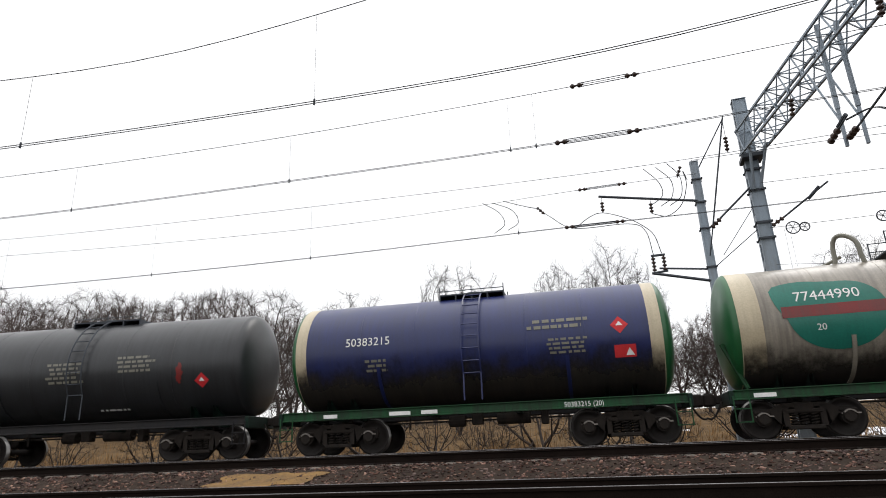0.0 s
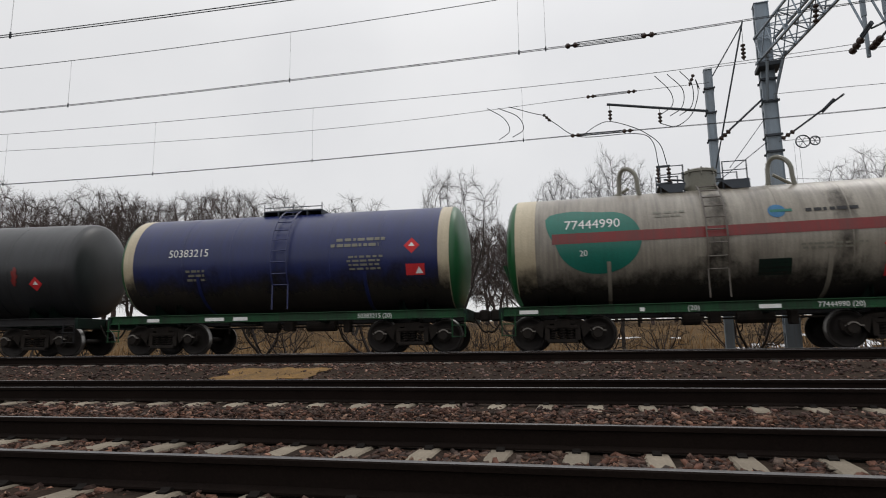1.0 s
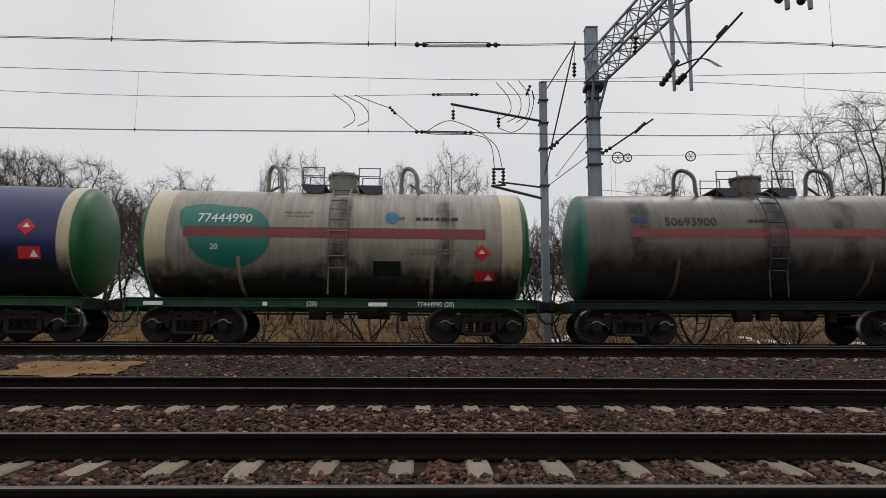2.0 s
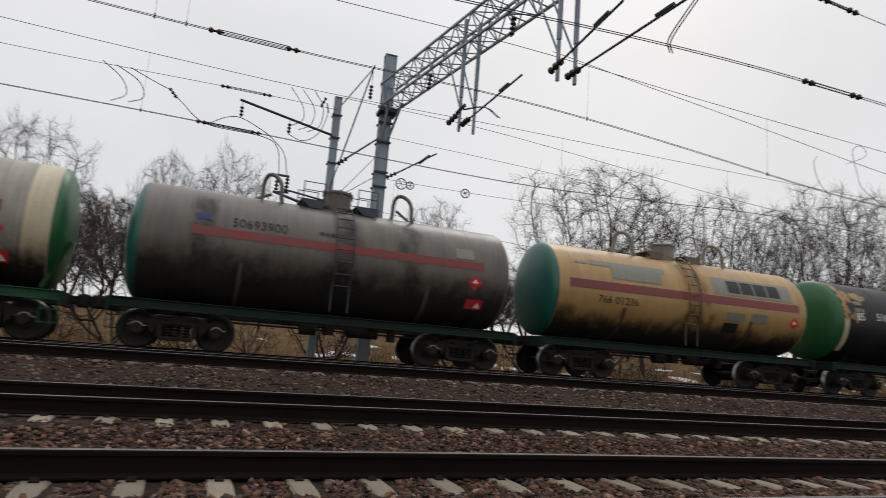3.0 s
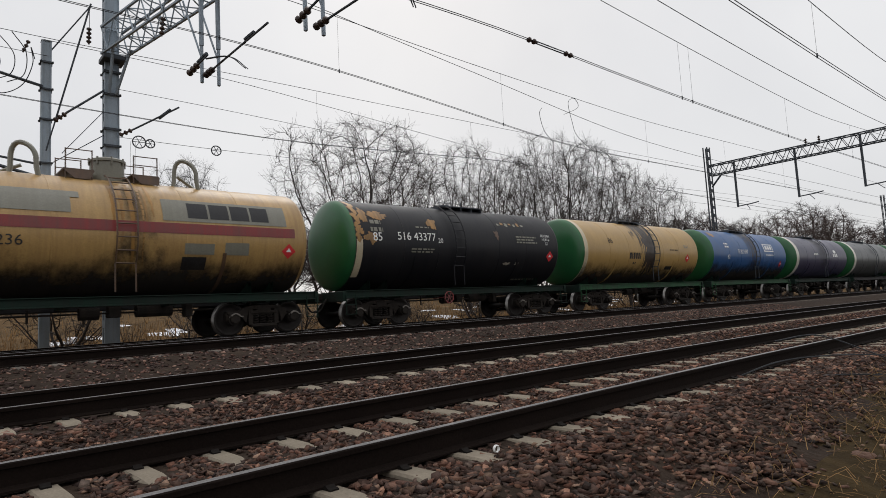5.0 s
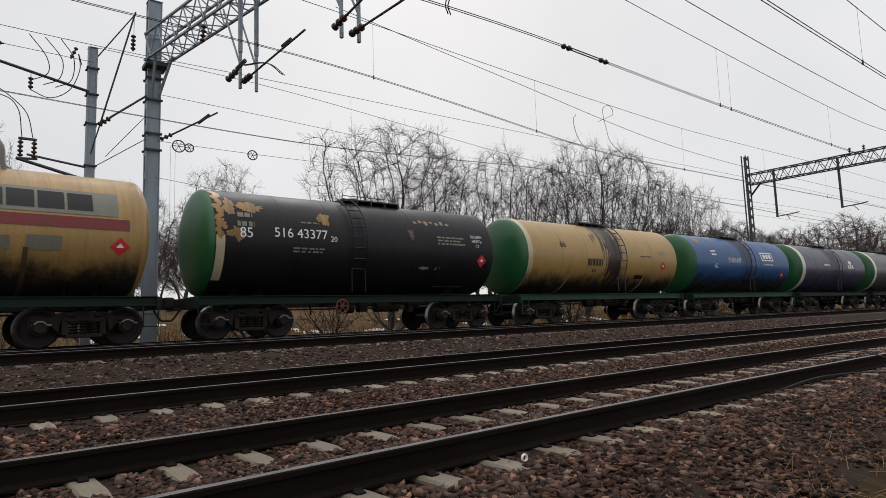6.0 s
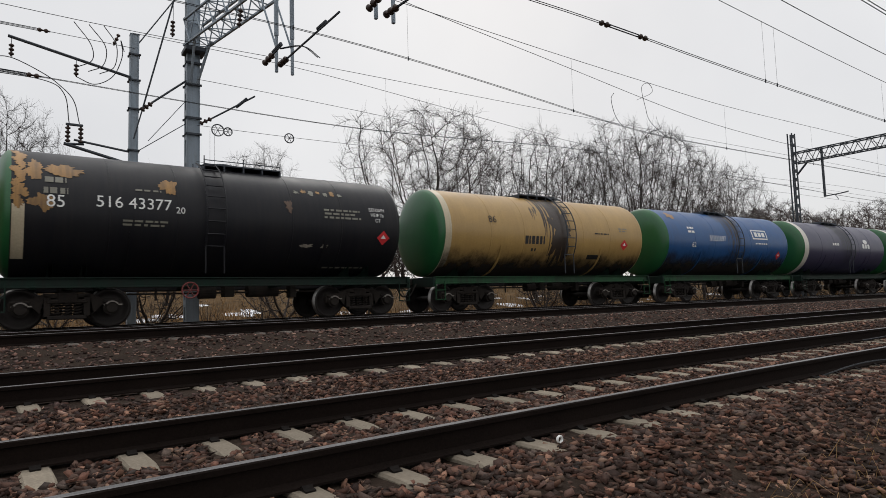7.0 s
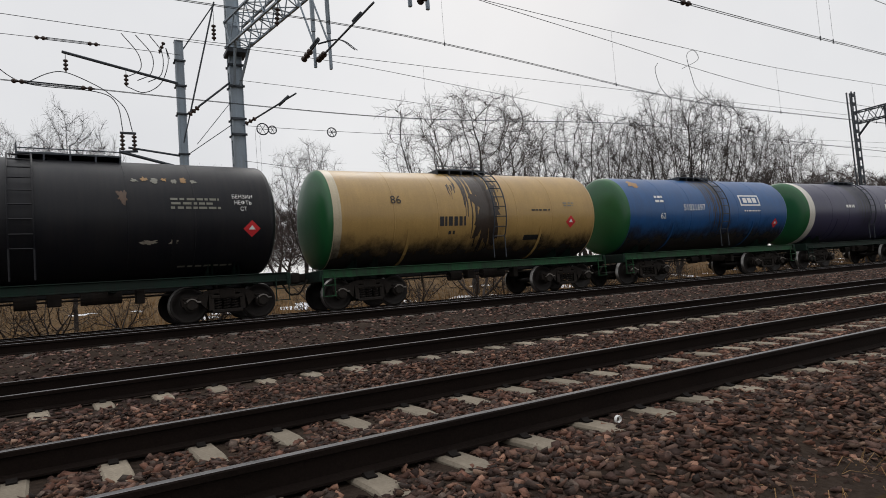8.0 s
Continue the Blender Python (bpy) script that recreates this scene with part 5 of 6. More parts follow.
CONTACT_1 = Wire(4.44, -90, 160, (0, 5.9), (10, 5.85), (20, 5.65), (60, 6.0))
MESSENGER_1 = Wire(4.44, -90, 160, (-12, 7.2), (4, 8.0), (11.8, 7.07), (19.7, 6.75), (45, 8.2))
CONTACT_2 = Wire(8.56, -90, 160, (-10.9, 5.92), (0.2, 5.95), (5.5, 6.45), (8.8, 6.6), (14.5, 6.48), (24.2, 6.4), (60, 6.7))
MESSENGER_2 = Wire(8.56, -90, 160, (-11.2, 7.41), (-7.9, 7.19), (0, 8.2), (4.5, 9.0), (10.4, 8.44), (20.8, 7.93), (27.3, 7.72), (45, 8.6))
CONTACT_3 = Wire(13.66, -90, 160, (-17, 6.85), (-7.5, 7.08), (2.5, 7.19), (4.9, 7.34), (8, 7.24), (11.8, 6.97), (17.7, 6.43), (45, 6.7))
MESSENGER_3 = Wire(13.66, -90, 160, (-17.2, 8.09), (-9.7, 8.28), (0.8, 8.61), (5.8, 8.8), (13.7, 8.48), (22.8, 8.2), (38.4, 8.43))
CONTACT_4 = Wire(18.52, -90, 160, (-22.2, 6.3), (-9.7, 6.55), (-1.6, 6.72), (4, 6.65), (9.2, 6.62), (13.3, 6.84), (19.6, 7.2), (45, 6.8))
MESSENGER_4 = Wire(18.52, -90, 160, (-22.5, 8.14), (-9.6, 8.36), (2.1, 8.38), (7.1, 8.57), (21.9, 8.66), (45, 8.9))
for contact, messenger, hangers in ((CONTACT_1, MESSENGER_1, (14.5, 22, 29)), (CONTACT_2, MESSENGER_2, (-10, -4.5, 16.5, 17.1, 24, 31, 38)), (CONTACT_3, MESSENGER_3, (-14, -7.9, -2.3, -1.7, 5.0, 8.2, 14.4, 23, 30, 37)), (CONTACT_4, MESSENGER_4, (-21, -15.5, -9.9, -3.1, 10.2, 17.5, 25, 33))):
    line = thing("overhead_line", "thin dark contact wire hung from a messenger wire", "overhead wire", "overhead lines")
    for dy in (-0.03, 0.03):
        contact.strand("contact_wire", line, 0.008, dy)
    messenger.strand("messenger_wire", line)
    for x in hangers:
        a, b = contact.at(x), messenger.at(x)
        Shape().rod(a, b, 0.0035, 3).out("dropper", M_WIRE, line)
        Shape().rod(a - Vector((0, 0, 0.05)), a + Vector((0, 0, 0.06)), 0.018, 5).out("dropper_clip", M_STEELDARK, line)

FEEDERS = [
    Wire(13.5, 7.0, 160, (6, 8.9), (9.7, 8.47), (13.6, 8.12), (16.7, 7.73), (21.2, 7.28), (27.1, 7.13), (60, 7.3)),
    Wire(18.9, 2.2, 160, (2.2, 8.5), (6.9, 8.56), (11.1, 8.24), (18.6, 7.61), (30, 7.2), (45, 7.6)),
    Wire(21.0, -90, 2.55, (-25.3, 8.41), (-11.1, 8.5), (-5, 8.69), (-1.3, 8.89), (2.5, 8.9)),
    Wire(21.3, 4.45, 160, (4.3, 8.4), (7.9, 8.34), (12.3, 8.18), (17.9, 7.79), (30, 7.5), (45, 8.0)),
    Wire(21.4, 4.5, 160, (4.5, 6.84), (7.9, 6.85), (12.6, 6.95), (18, 7.05), (45, 7.4)),
    Wire(6.5, -2.0, 160, (0, 7.5), (9.6, 7.21), (16.6, 6.94), (25, 6.82), (45, 7.2)),
    Wire(21.5, 4.5, 160, (4.5, 5.75), (7, 5.3), (14, 5.0), (45, 5.8)),
]
for wire in FEEDERS:
    wire.strand("strand", thing("feeder_wire", "single dark wire strung between the masts", "overhead wire", "feeder wires"))


def section_insulator(a, b, gap):
    """A pair of rods between two ribbed insulators, let into a wire."""
    t = thing("section_insulator", "dark section insulator let into the overhead wire", "insulator", "section insulators")
    a, b = Vector(a), Vector(b)
    u = (b - a).normalized()
    for s in (-1, 1):
        Shape().rod(a + Vector((0, 0, s * gap)) + u * 0.25, b + Vector((0, 0, s * gap)) - u * 0.25, 0.012, 5).out("rod", M_STEELDARK, t)
    insulator(a, a + u * 0.32, t, 2, 0.06)
    insulator(b - u * 0.32, b, t, 2, 0.06)


for wire, x0, x1, g in ((MESSENGER_3, -0.79, 0.79, 0.05), (CONTACT_3, -1.27, 0.67, 0.05), (CONTACT_2, 9.9, 11.5, 0.03), (MESSENGER_2, 10.4, 11.5, 0.03), (MESSENGER_1, 12.0, 13.7, 0.04), (FEEDERS[2], -1.35, 0.3, 0.03), (CONTACT_4, -1.7, 0.1, 0.03)):
    section_insulator(wire.at(x0), wire.at(x1), g)

# the lesser pole with its arm, bracket and switch
PX, PY = 2.62, 21.55
pole = thing("switch_pole", "slim grey steel pole with an arm, bracket and switch", "pole")
for sx in (-1, 1):
    Shape().box(PX + sx * 0.11 - 0.02, PX + sx * 0.11 + 0.02, PY - 0.13, PY + 0.13, -0.6, 9.65).out("channel", M_GALV, pole)
Shape().box(PX - 0.11, PX + 0.11, PY - 0.11, PY - 0.09, -0.6, 9.65).out("web", M_GALV, pole)
Shape().box(PX - 0.14, PX + 0.14, PY - 0.14, PY + 0.14, 9.65, 9.67).out("cap", M_GALV, pole)
for z in (8.95, 8.1, 7.15, 5.8):
    clamp(pole, PX, PY, z, 0.36, 0.34, 0.05)
Shape().rod((PX - 0.1, PY - 0.15, 8.18), (-0.72, PY - 0.25, 8.82), 0.045, 6).out("arm", M_STEELDARK, pole, "sloping steel arm")
for x, z0 in ((-0.63, 8.72), (1.0, 8.42)):
    Shape().rod((x, PY - 0.23, z0 + 0.05), (x, PY - 0.23, z0 - 0.12), 0.012, 4).out("hook", M_STEELDARK, pole)
    insulator((x, PY - 0.23, z0 - 0.12), (x, PY - 0.23, z0 - 0.5), pole, 3, 0.07)
Shape().rod((PX + 0.1, PY - 0.1, 9.35), (3.74, PY - 0.4, 10.95), 0.022, 5).out("stay", M_STEELDARK, pole)
Shape().rod((2.85, PY - 0.15, 7.15), (3.76, PY - 0.4, 11.05), 0.028, 5).out("stay", M_STEELDARK, pole)
Shape().rod((PX, PY - 0.1, 6.2), (2.85, PY - 0.15, 7.15), 0.022, 5).out("stay", M_STEELDARK, pole)
Shape().rod((3.72, PY - 0.4, 10.85), (3.72, PY - 0.4, 10.2), 0.01, 4).out("hook", M_STEELDARK, pole)
insulator((3.71, PY - 0.4, 10.25), (3.70, PY - 0.4, 9.7), pole, 4, 0.075)
insulator((2.82, PY - 0.15, 7.15), (3.15, PY - 0.15, 7.45), pole, 3, 0.085)
Shape().rod((3.1, PY - 0.15, 7.42), (MAST_X - 0.15, MAST_Y - 0.1, 8.47), 0.035, 6).out("strut", M_STEELDARK, pole)
Shape().rod((2.7, PY, 5.8), (MAST_X - 0.15, MAST_Y, 7.0), 0.014, 5).out("tie", M_STEELDARK, pole)
Shape().rod((3.05, PY, 6.2), (MAST_X - 0.2, MAST_Y, 7.75), 0.012, 5).out("tie", M_STEELDARK, pole)
# disconnect switch on its bracket
Shape().rod((0.72, PY - 0.1, 5.83), (PX - 0.1, PY - 0.1, 5.36), 0.05, 5).out("switch_bracket", M_STEELDARK, pole)
Shape().rod((0.98, PY - 0.1, 5.97), (PX - 0.1, PY - 0.1, 5.76), 0.035, 5).out("switch_bracket", M_STEELDARK, pole)
Shape().rod((0.72, PY - 0.1, 5.82), (1.25, PY - 0.1, 5.86), 0.04, 5).out("switch_foot", M_STEELDARK, pole)
insulator((0.82, PY - 0.1, 5.88), (0.82, PY - 0.1, 6.4), pole, 4, 0.075)
insulator((1.16, PY - 0.1, 5.88), (1.16, PY - 0.1, 6.4), pole, 4, 0.075)
Shape().box(0.76, 1.22, PY - 0.14, PY - 0.06, 6.4, 6.47, 0.01).out("switch_blade", M_STEELDARK, pole)
jumpers = thing("jumper_cables", "looped dark jumper cables beside the slim pole", "cable")
for pts in ([(-2.95, 21.3, 8.75), (-2.5, 21.3, 8.32), (-1.67, 21.3, 7.75), (0.14, 21.35, 7.67), (0.70, 21.4, 7.35), (0.85, 21.45, 6.48)],
            [(-1.67, 21.3, 7.74), (-1.1, 21.3, 8.1), (-0.63, 21.3, 8.18), (0.1, 21.35, 7.9), (0.55, 21.4, 7.62), (0.95, 21.45, 7.2), (1.12, 21.45, 6.49)],
            [(1.0, 21.35, 7.92), (1.5, 21.3, 7.75), (2.0, 21.3, 8.1), (2.25, 21.3, 8.8), (2.2, 21.3, 9.3), (2.3, 21.3, 8.95)],
            [(1.7, 21.0, 9.55), (2.05, 21.0, 9.0), (2.0, 21.0, 8.3), (1.6, 21.0, 8.0)], [(1.3, 21.0, 9.5), (1.75, 21.0, 8.9), (1.7, 21.0, 8.3), (1.3, 21.0, 8.02)], [(0.9, 21.0, 9.5), (1.35, 21.0, 8.9), (1.4, 21.0, 8.4), (1.0, 21.0, 8.1)],
            [(-4.9, 20.8, 9.05), (-4.3, 20.8, 8.6), (-4.1, 20.8, 8.1), (-4.5, 20.8, 7.8)], [(-4.5, 20.8, 9.0), (-3.8, 20.8, 8.6), (-3.6, 20.8, 8.1), (-4.0, 20.8, 7.85)], [(-4.1, 20.8, 9.0), (-3.3, 20.9, 8.7), (-2.9, 21.0, 8.6), (-2.9, 21.3, 8.75)]):
    Shape().tube(bezier(pts, 7), 0.014, 5).out("cable", M_WIRE, jumpers)
loops = thing("jumper_cables", "thin looped jumper cables between two overhead wires", "cable")
for pts in ([(16.4, 13.66, 7.65), (16.25, 13.66, 7.4), (16.44, 13.66, 6.83), (16.91, 13.66, 6.45)], [(17.6, 13.66, 7.6), (18.46, 13.66, 8.02), (18.29, 13.66, 8.32), (17.9, 13.66, 8.1), (18.05, 13.66, 7.4), (18.3, 13.66, 6.9), (19.3, 13.66, 6.4)]):
    Shape().tube(bezier(pts, 8), 0.009, 4).out("cable", M_WIRE, loops)
insulator((-2.95, 21.3, 8.75), (-2.7, 21.3, 8.45), jumpers, 3, 0.06)
insulator((2.15, 21.3, 9.5), (2.0, 21.3, 9.1), jumpers, 3, 0.06)
# cantilever on the mast and the tensioning wheels
cant = thing("cantilever", "insulated steel cantilever on the near mast", "cantilever")
insulator((MAST_X + 0.2, MAST_Y - 0.25, 6.95), (5.0, MAST_Y - 0.35, 7.17), cant, 3, 0.08)
Shape().rod((5.0, MAST_Y - 0.35, 7.17), (6.35, MAST_Y - 0.7, 8.05), 0.03, 6).out("tube", M_STEELDARK, cant)
Shape().rod((5.75, MAST_Y - 0.5, 7.62), (6.1, MAST_Y - 0.62, 7.95), 0.055, 6).out("tube_clamp", M_STEELDARK, cant)
tens = thing("tensioning_wheels", "spoked tensioning wheels on the anchoring wire", "pulley")
for x, z, r in ((5.21, 6.81, 0.2), (5.55, 6.80, 0.14), (7.74, 6.84, 0.17)):
    s = Shape().lathe([(0.025 * math.cos(k * math.pi / 3), r + 0.02 * math.sin(k * math.pi / 3)) for k in range(7)], 24, "y", (x, 21.4, z))
    for k in range(3):
        a = k * math.pi / 3
        s.rod((x - r * math.cos(a), 21.4, z - r * math.sin(a)), (x + r * math.cos(a), 21.4, z + r * math.sin(a)), 0.012, 4)
    s.out("wheel", M_STEELDARK, tens)
for x in (4.95, 5.1):
    Shape().rod((x, 21.4, 6.8), (x, 21.4, 4.2), 0.005, 3).out("weight_rope", M_WIRE, tens)


# ---------------------------------------------------------------- trees
def bare_crown(seed, points, wide, fork, stems, step=0.021, twigs=4, tip=0.00085):
    """A bare tree one metre high: limbs grow towards points strewn through a rounded crown, thicken towards the foot, and end in fine twigs."""
    rnd = np.random.RandomState(seed)
    goal = rnd.normal(0, 1, (points, 3))
    goal /= np.linalg.norm(goal, axis=1)[:, None]
    goal *= np.where(rnd.random(points) < 0.65, rnd.uniform(0.8, 1.0, points), rnd.uniform(0.3, 0.85, points))[:, None]
    lump = 1 + 0.16 * np.sin(goal[:, 0] * 5 + seed) * np.cos(goal[:, 1] * 4.3 + 2 * seed) + 0.12 * np.sin(goal[:, 2] * 6 + seed)
    goal *= (np.array([wide, wide, 0.41]) * lump[:, None])
    goal[:, 2] = np.maximum(goal[:, 2] + 0.57, fork * 0.9 + 0.1 * rnd.random(points))
    node, up = [], []
    for k in range(stems):
        a = rnd.uniform(0, 6.283)
        lean = np.array([math.cos(a), math.sin(a)]) * (0.05 if stems == 1 else 0.4)
        last = -1
        for q in range(int(fork / step) + 2):
            z = -0.02 + q * step
            node.append(np.array([lean[0] * z + 0.004 * rnd.normal(), lean[1] * z + 0.004 * rnd.normal(), z]))
            up.append(last)
            last = len(node) - 1
    near = np.full(points, 9.0)
    who = np.zeros(points, int)
    brood, young = {}, {}
    fresh, live = list(range(len(node))), np.ones(points, bool)
    for _ in range(95):
        block = np.array([node[i] for i in fresh])
        d = np.linalg.norm(goal[:, None] - block[None], axis=2)
        k = d.argmin(1)
        m = d[np.arange(points), k]
        closer = m < near
        near[closer], who[closer] = m[closer], np.array(fresh)[k[closer]]
        live &= near > 0.032
        pull = {}
        for i in np.where(live & (near < 0.5))[0]:
            v = goal[i] - node[who[i]]
            pull.setdefault(int(who[i]), []).append(v / (np.linalg.norm(v) + 1e-9))
        fresh = []
        for i, vs in sorted(pull.items()):
            v = np.sum(vs, 0)
            v = v / (np.linalg.norm(v) + 1e-9)
            back = node[i] - node[up[i]] if up[i] >= 0 else np.array([0, 0, step])
            v = v + 0.5 * back / (np.linalg.norm(back) + 1e-9) + rnd.normal(0, 0.11, 3)
            p = node[i] + v / np.linalg.norm(v) * step
            if brood.get(i, 0) > 1 or any(np.linalg.norm(p - q) < 0.55 * step for q in young.get(i, ())):
                continue
            brood[i] = brood.get(i, 0) + 1
            young.setdefault(i, []).append(p)
            node.append(p)
            up.append(i)
            fresh.append(len(node) - 1)
        if not fresh or len(node) > 5200:
            break
    n = len(node)
    kids = [[] for _ in range(n)]
    for i in range(n):
        if up[i] >= 0:
            kids[up[i]].append(i)
    flow = np.zeros(n)
    for i in range(n - 1, -1, -1):
        flow[i] = max(1.0, sum(flow[k] for k in kids[i]))
    rad = tip * flow ** 0.5
    thick, thin = Shape(), Shape()
    starts = [i for i in range(n) if up[i] < 0]
    while starts:
        i = starts.pop()
        chain = [i] if up[i] < 0 else [up[i], i]
        while kids[chain[-1]]:
            ks = sorted(kids[chain[-1]], key=lambda k: -flow[k])
            starts += ks[1:]
            chain.append(ks[0])
        if len(chain) < 2:
            continue
        width = [rad[k] for k in chain]
        if up[i] >= 0:
            width[0] = width[1]
        big = width[0] > 0.006
        (thick if big else thin).tube([node[k] for k in chain], width, 6 if big else 3, cap=False)
    for i in range(n):
        if flow[i] > 6 or up[i] < 0:
            continue
        d = node[i] - node[up[i]]
        d /= np.linalg.norm(d) + 1e-9
        for _ in range(twigs):
            v = d + rnd.normal(0, 0.6, 3) + np.array([0, 0, 0.15])
            v /= np.linalg.norm(v)
            l = rnd.uniform(0.03, 0.075)
            mid = node[i] + v * l * 0.5 + rnd.normal(0, 0.003, 3)
            thin.tube([node[i], mid, mid + (v + rnd.normal(0, 0.3, 3)) * l * 0.5], [tip * 0.62, tip * 0.55, tip * 0.4], 3, cap=False)
    return thick, thin


def tree_meshes(seed, twig, bark, **shape):
    out = []
    for nm, sh, m in zip(("trunk", "crown"), bare_crown(seed, **shape), (bark, twig)):
        me = bpy.data.meshes.new(nm)
        me.from_pydata(sh.v, [], sh.f)
        me.materials.append(m)
        out.append(me)
    return out


def plant(meshes, az, d, elev, half, wide, turn, label, group):
    """A tree at an angle across the line and a distance, whose top stands elev degrees over the eye and whose crown reaches half degrees to each side."""
    x = d * math.tan(radians(az))
    z = float(ground_height(x, d))
    far = math.hypot(x, d)
    h = EYE.z + far * math.tan(radians(elev)) - z
    girth = far * math.tan(radians(half)) / wide
    t = thing("tree", label, "tree", group, pose(x, d, z, 0, 0, turn) @ Matrix.Diagonal((girth, girth, h, 1)))
    for nm, me in zip(("trunk", "crown"), meshes):
        o = new(nm, me)
        o.parent = t
    return t


WIDE = 0.40
TREES = [tree_meshes(11 + k, M_TWIG, M_BARK, points=1250, wide=WIDE, fork=(0.24, 0.2, 0.3)[k % 3], stems=(1, 2, 1, 2, 3)[k]) for k in range(5)]
FAR_TREES = [tree_meshes(51 + k, M_HAZEDTWIG, M_HAZEDTWIG, points=900, wide=WIDE, fork=0.2, stems=1 + k % 3, twigs=5, tip=0.0014) for k in range(4)]
rt = random.Random(5)
# angle across the line, distance, height of the top and half the crown's width in degrees, kind of tree
NEAR = [(32.2, 34, 18.3, 7.8, 0), (36.6, 37, 15.6, 5.2, 2), (42.4, 37, 15.0, 5.4, 4), (46.6, 36, 14.6, 4.6, 1), (50.2, 34, 15.4, 4.8, 3), (53.6, 33, 15.3, 5.0, 1), (56.8, 33, 12.0, 3.2, 0), (59.7, 34, 11.1, 2.8, 2),
        (17.4, 44, 14.0, 4.0, 3), (-1.7, 33, 17.0, 4.2, 2), (-6.8, 37, 15.7, 3.0, 0), (-16.5, 42, 15.3, 5.0, 4), (-35.2, 42, 14.6, 5.6, 1), (-48.1, 40, 13.2, 4.6, 0), (9.5, 42, 12.6, 3.6, 1), (-42.5, 44, 12.4, 4.6, 3), (-26.0, 44, 13.2, 5.0, 3)]
for az, d, el, half, kind in NEAR:
    plant(TREES[kind], az, d, el, half, WIDE, rt.uniform(0, 360), "bare leafless tree with a spreading crown of fine twigs", "bare trees near the line")
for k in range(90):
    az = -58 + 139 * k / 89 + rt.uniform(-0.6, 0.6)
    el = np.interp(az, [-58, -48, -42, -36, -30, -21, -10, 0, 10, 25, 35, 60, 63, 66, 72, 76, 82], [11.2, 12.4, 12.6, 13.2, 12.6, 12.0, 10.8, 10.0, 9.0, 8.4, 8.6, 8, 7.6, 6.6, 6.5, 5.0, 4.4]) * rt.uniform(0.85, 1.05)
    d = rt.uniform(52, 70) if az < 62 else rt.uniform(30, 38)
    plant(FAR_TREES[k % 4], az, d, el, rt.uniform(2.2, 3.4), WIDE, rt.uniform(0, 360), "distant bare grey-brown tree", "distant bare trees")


# ---------------------------------------------------------------- dry growth behind the line
def dry_grass():
    rnd = np.random.RandomState(3)
    n = 70000
    x = rnd.uniform(-45, 75, n)
    y = 22.2 + rnd.gamma(1.5, 4.0, n)
    clump = np.sin(x * 0.83 + 1.3 * np.sin(y * 0.41)) + np.sin(x * 0.31 + y * 0.7) + rnd.normal(0, 0.45, n)
    keep = clump > -0.1
    x, y, clump = x[keep], y[keep], clump[keep]
    n = len(x)
    z = ground_height(x, y)
    y = y + BOW(x)
    h = rnd.uniform(0.25, 0.75, n) * (0.8 + 0.35 * np.clip(clump, 0, 2))
    a = rnd.uniform(0, 6.283, n)
    lean = rnd.normal(0, 0.25, (n, 2))
    w = rnd.uniform(0.015, 0.04, n)
    v = np.zeros((n, 3, 3))
    v[:, 0] = np.stack([x - w * np.cos(a), y - w * np.sin(a), z - 0.05], -1)
    v[:, 1] = np.stack([x + w * np.cos(a), y + w * np.sin(a), z - 0.05], -1)
    v[:, 2] = np.stack([x + lean[:, 0] * h, y + lean[:, 1] * h, z + h], -1)
    ob = mesh_object("dry_grass", v.reshape(-1, 3).tolist(), np.arange(3 * n).reshape(-1, 3).tolist(), M_DRYGRASS)
    tagged(ob, "tall dead orange-brown grass and reeds behind the train", "dry grass", kind="stuff")


dry_grass()


# ---------------------------------------------------------------- stones
def stone_bases():
    out = []
    rnd = random.Random(9)
    for k in range(9):
        bm = bmesh.new()
        for _ in range(8):
            q = Vector((rnd.uniform(-1, 1), rnd.uniform(-1, 1), rnd.uniform(-1, 1))).normalized()
            bm.verts.new((q.x * 1.3, q.y * 0.9, q.z * 0.55))
        bm.verts.ensure_lookup_table()
        bmesh.ops.convex_hull(bm, input=bm.verts)
        bmesh.ops.triangulate(bm, faces=bm.faces)
        bm.verts.index_update()
        used = sorted({v.index for f in bm.faces for v in f.verts})
        re = {i: j for j, i in enumerate(used)}
        bm.verts.ensure_lookup_table()
        vs = np.array([bm.verts[i].co[:] for i in used])
        fs = np.array([[re[v.index] for v in f.verts] for f in bm.faces])
        out.append((vs, fs))
        bm.free()
    return out


BASES = stone_bases()


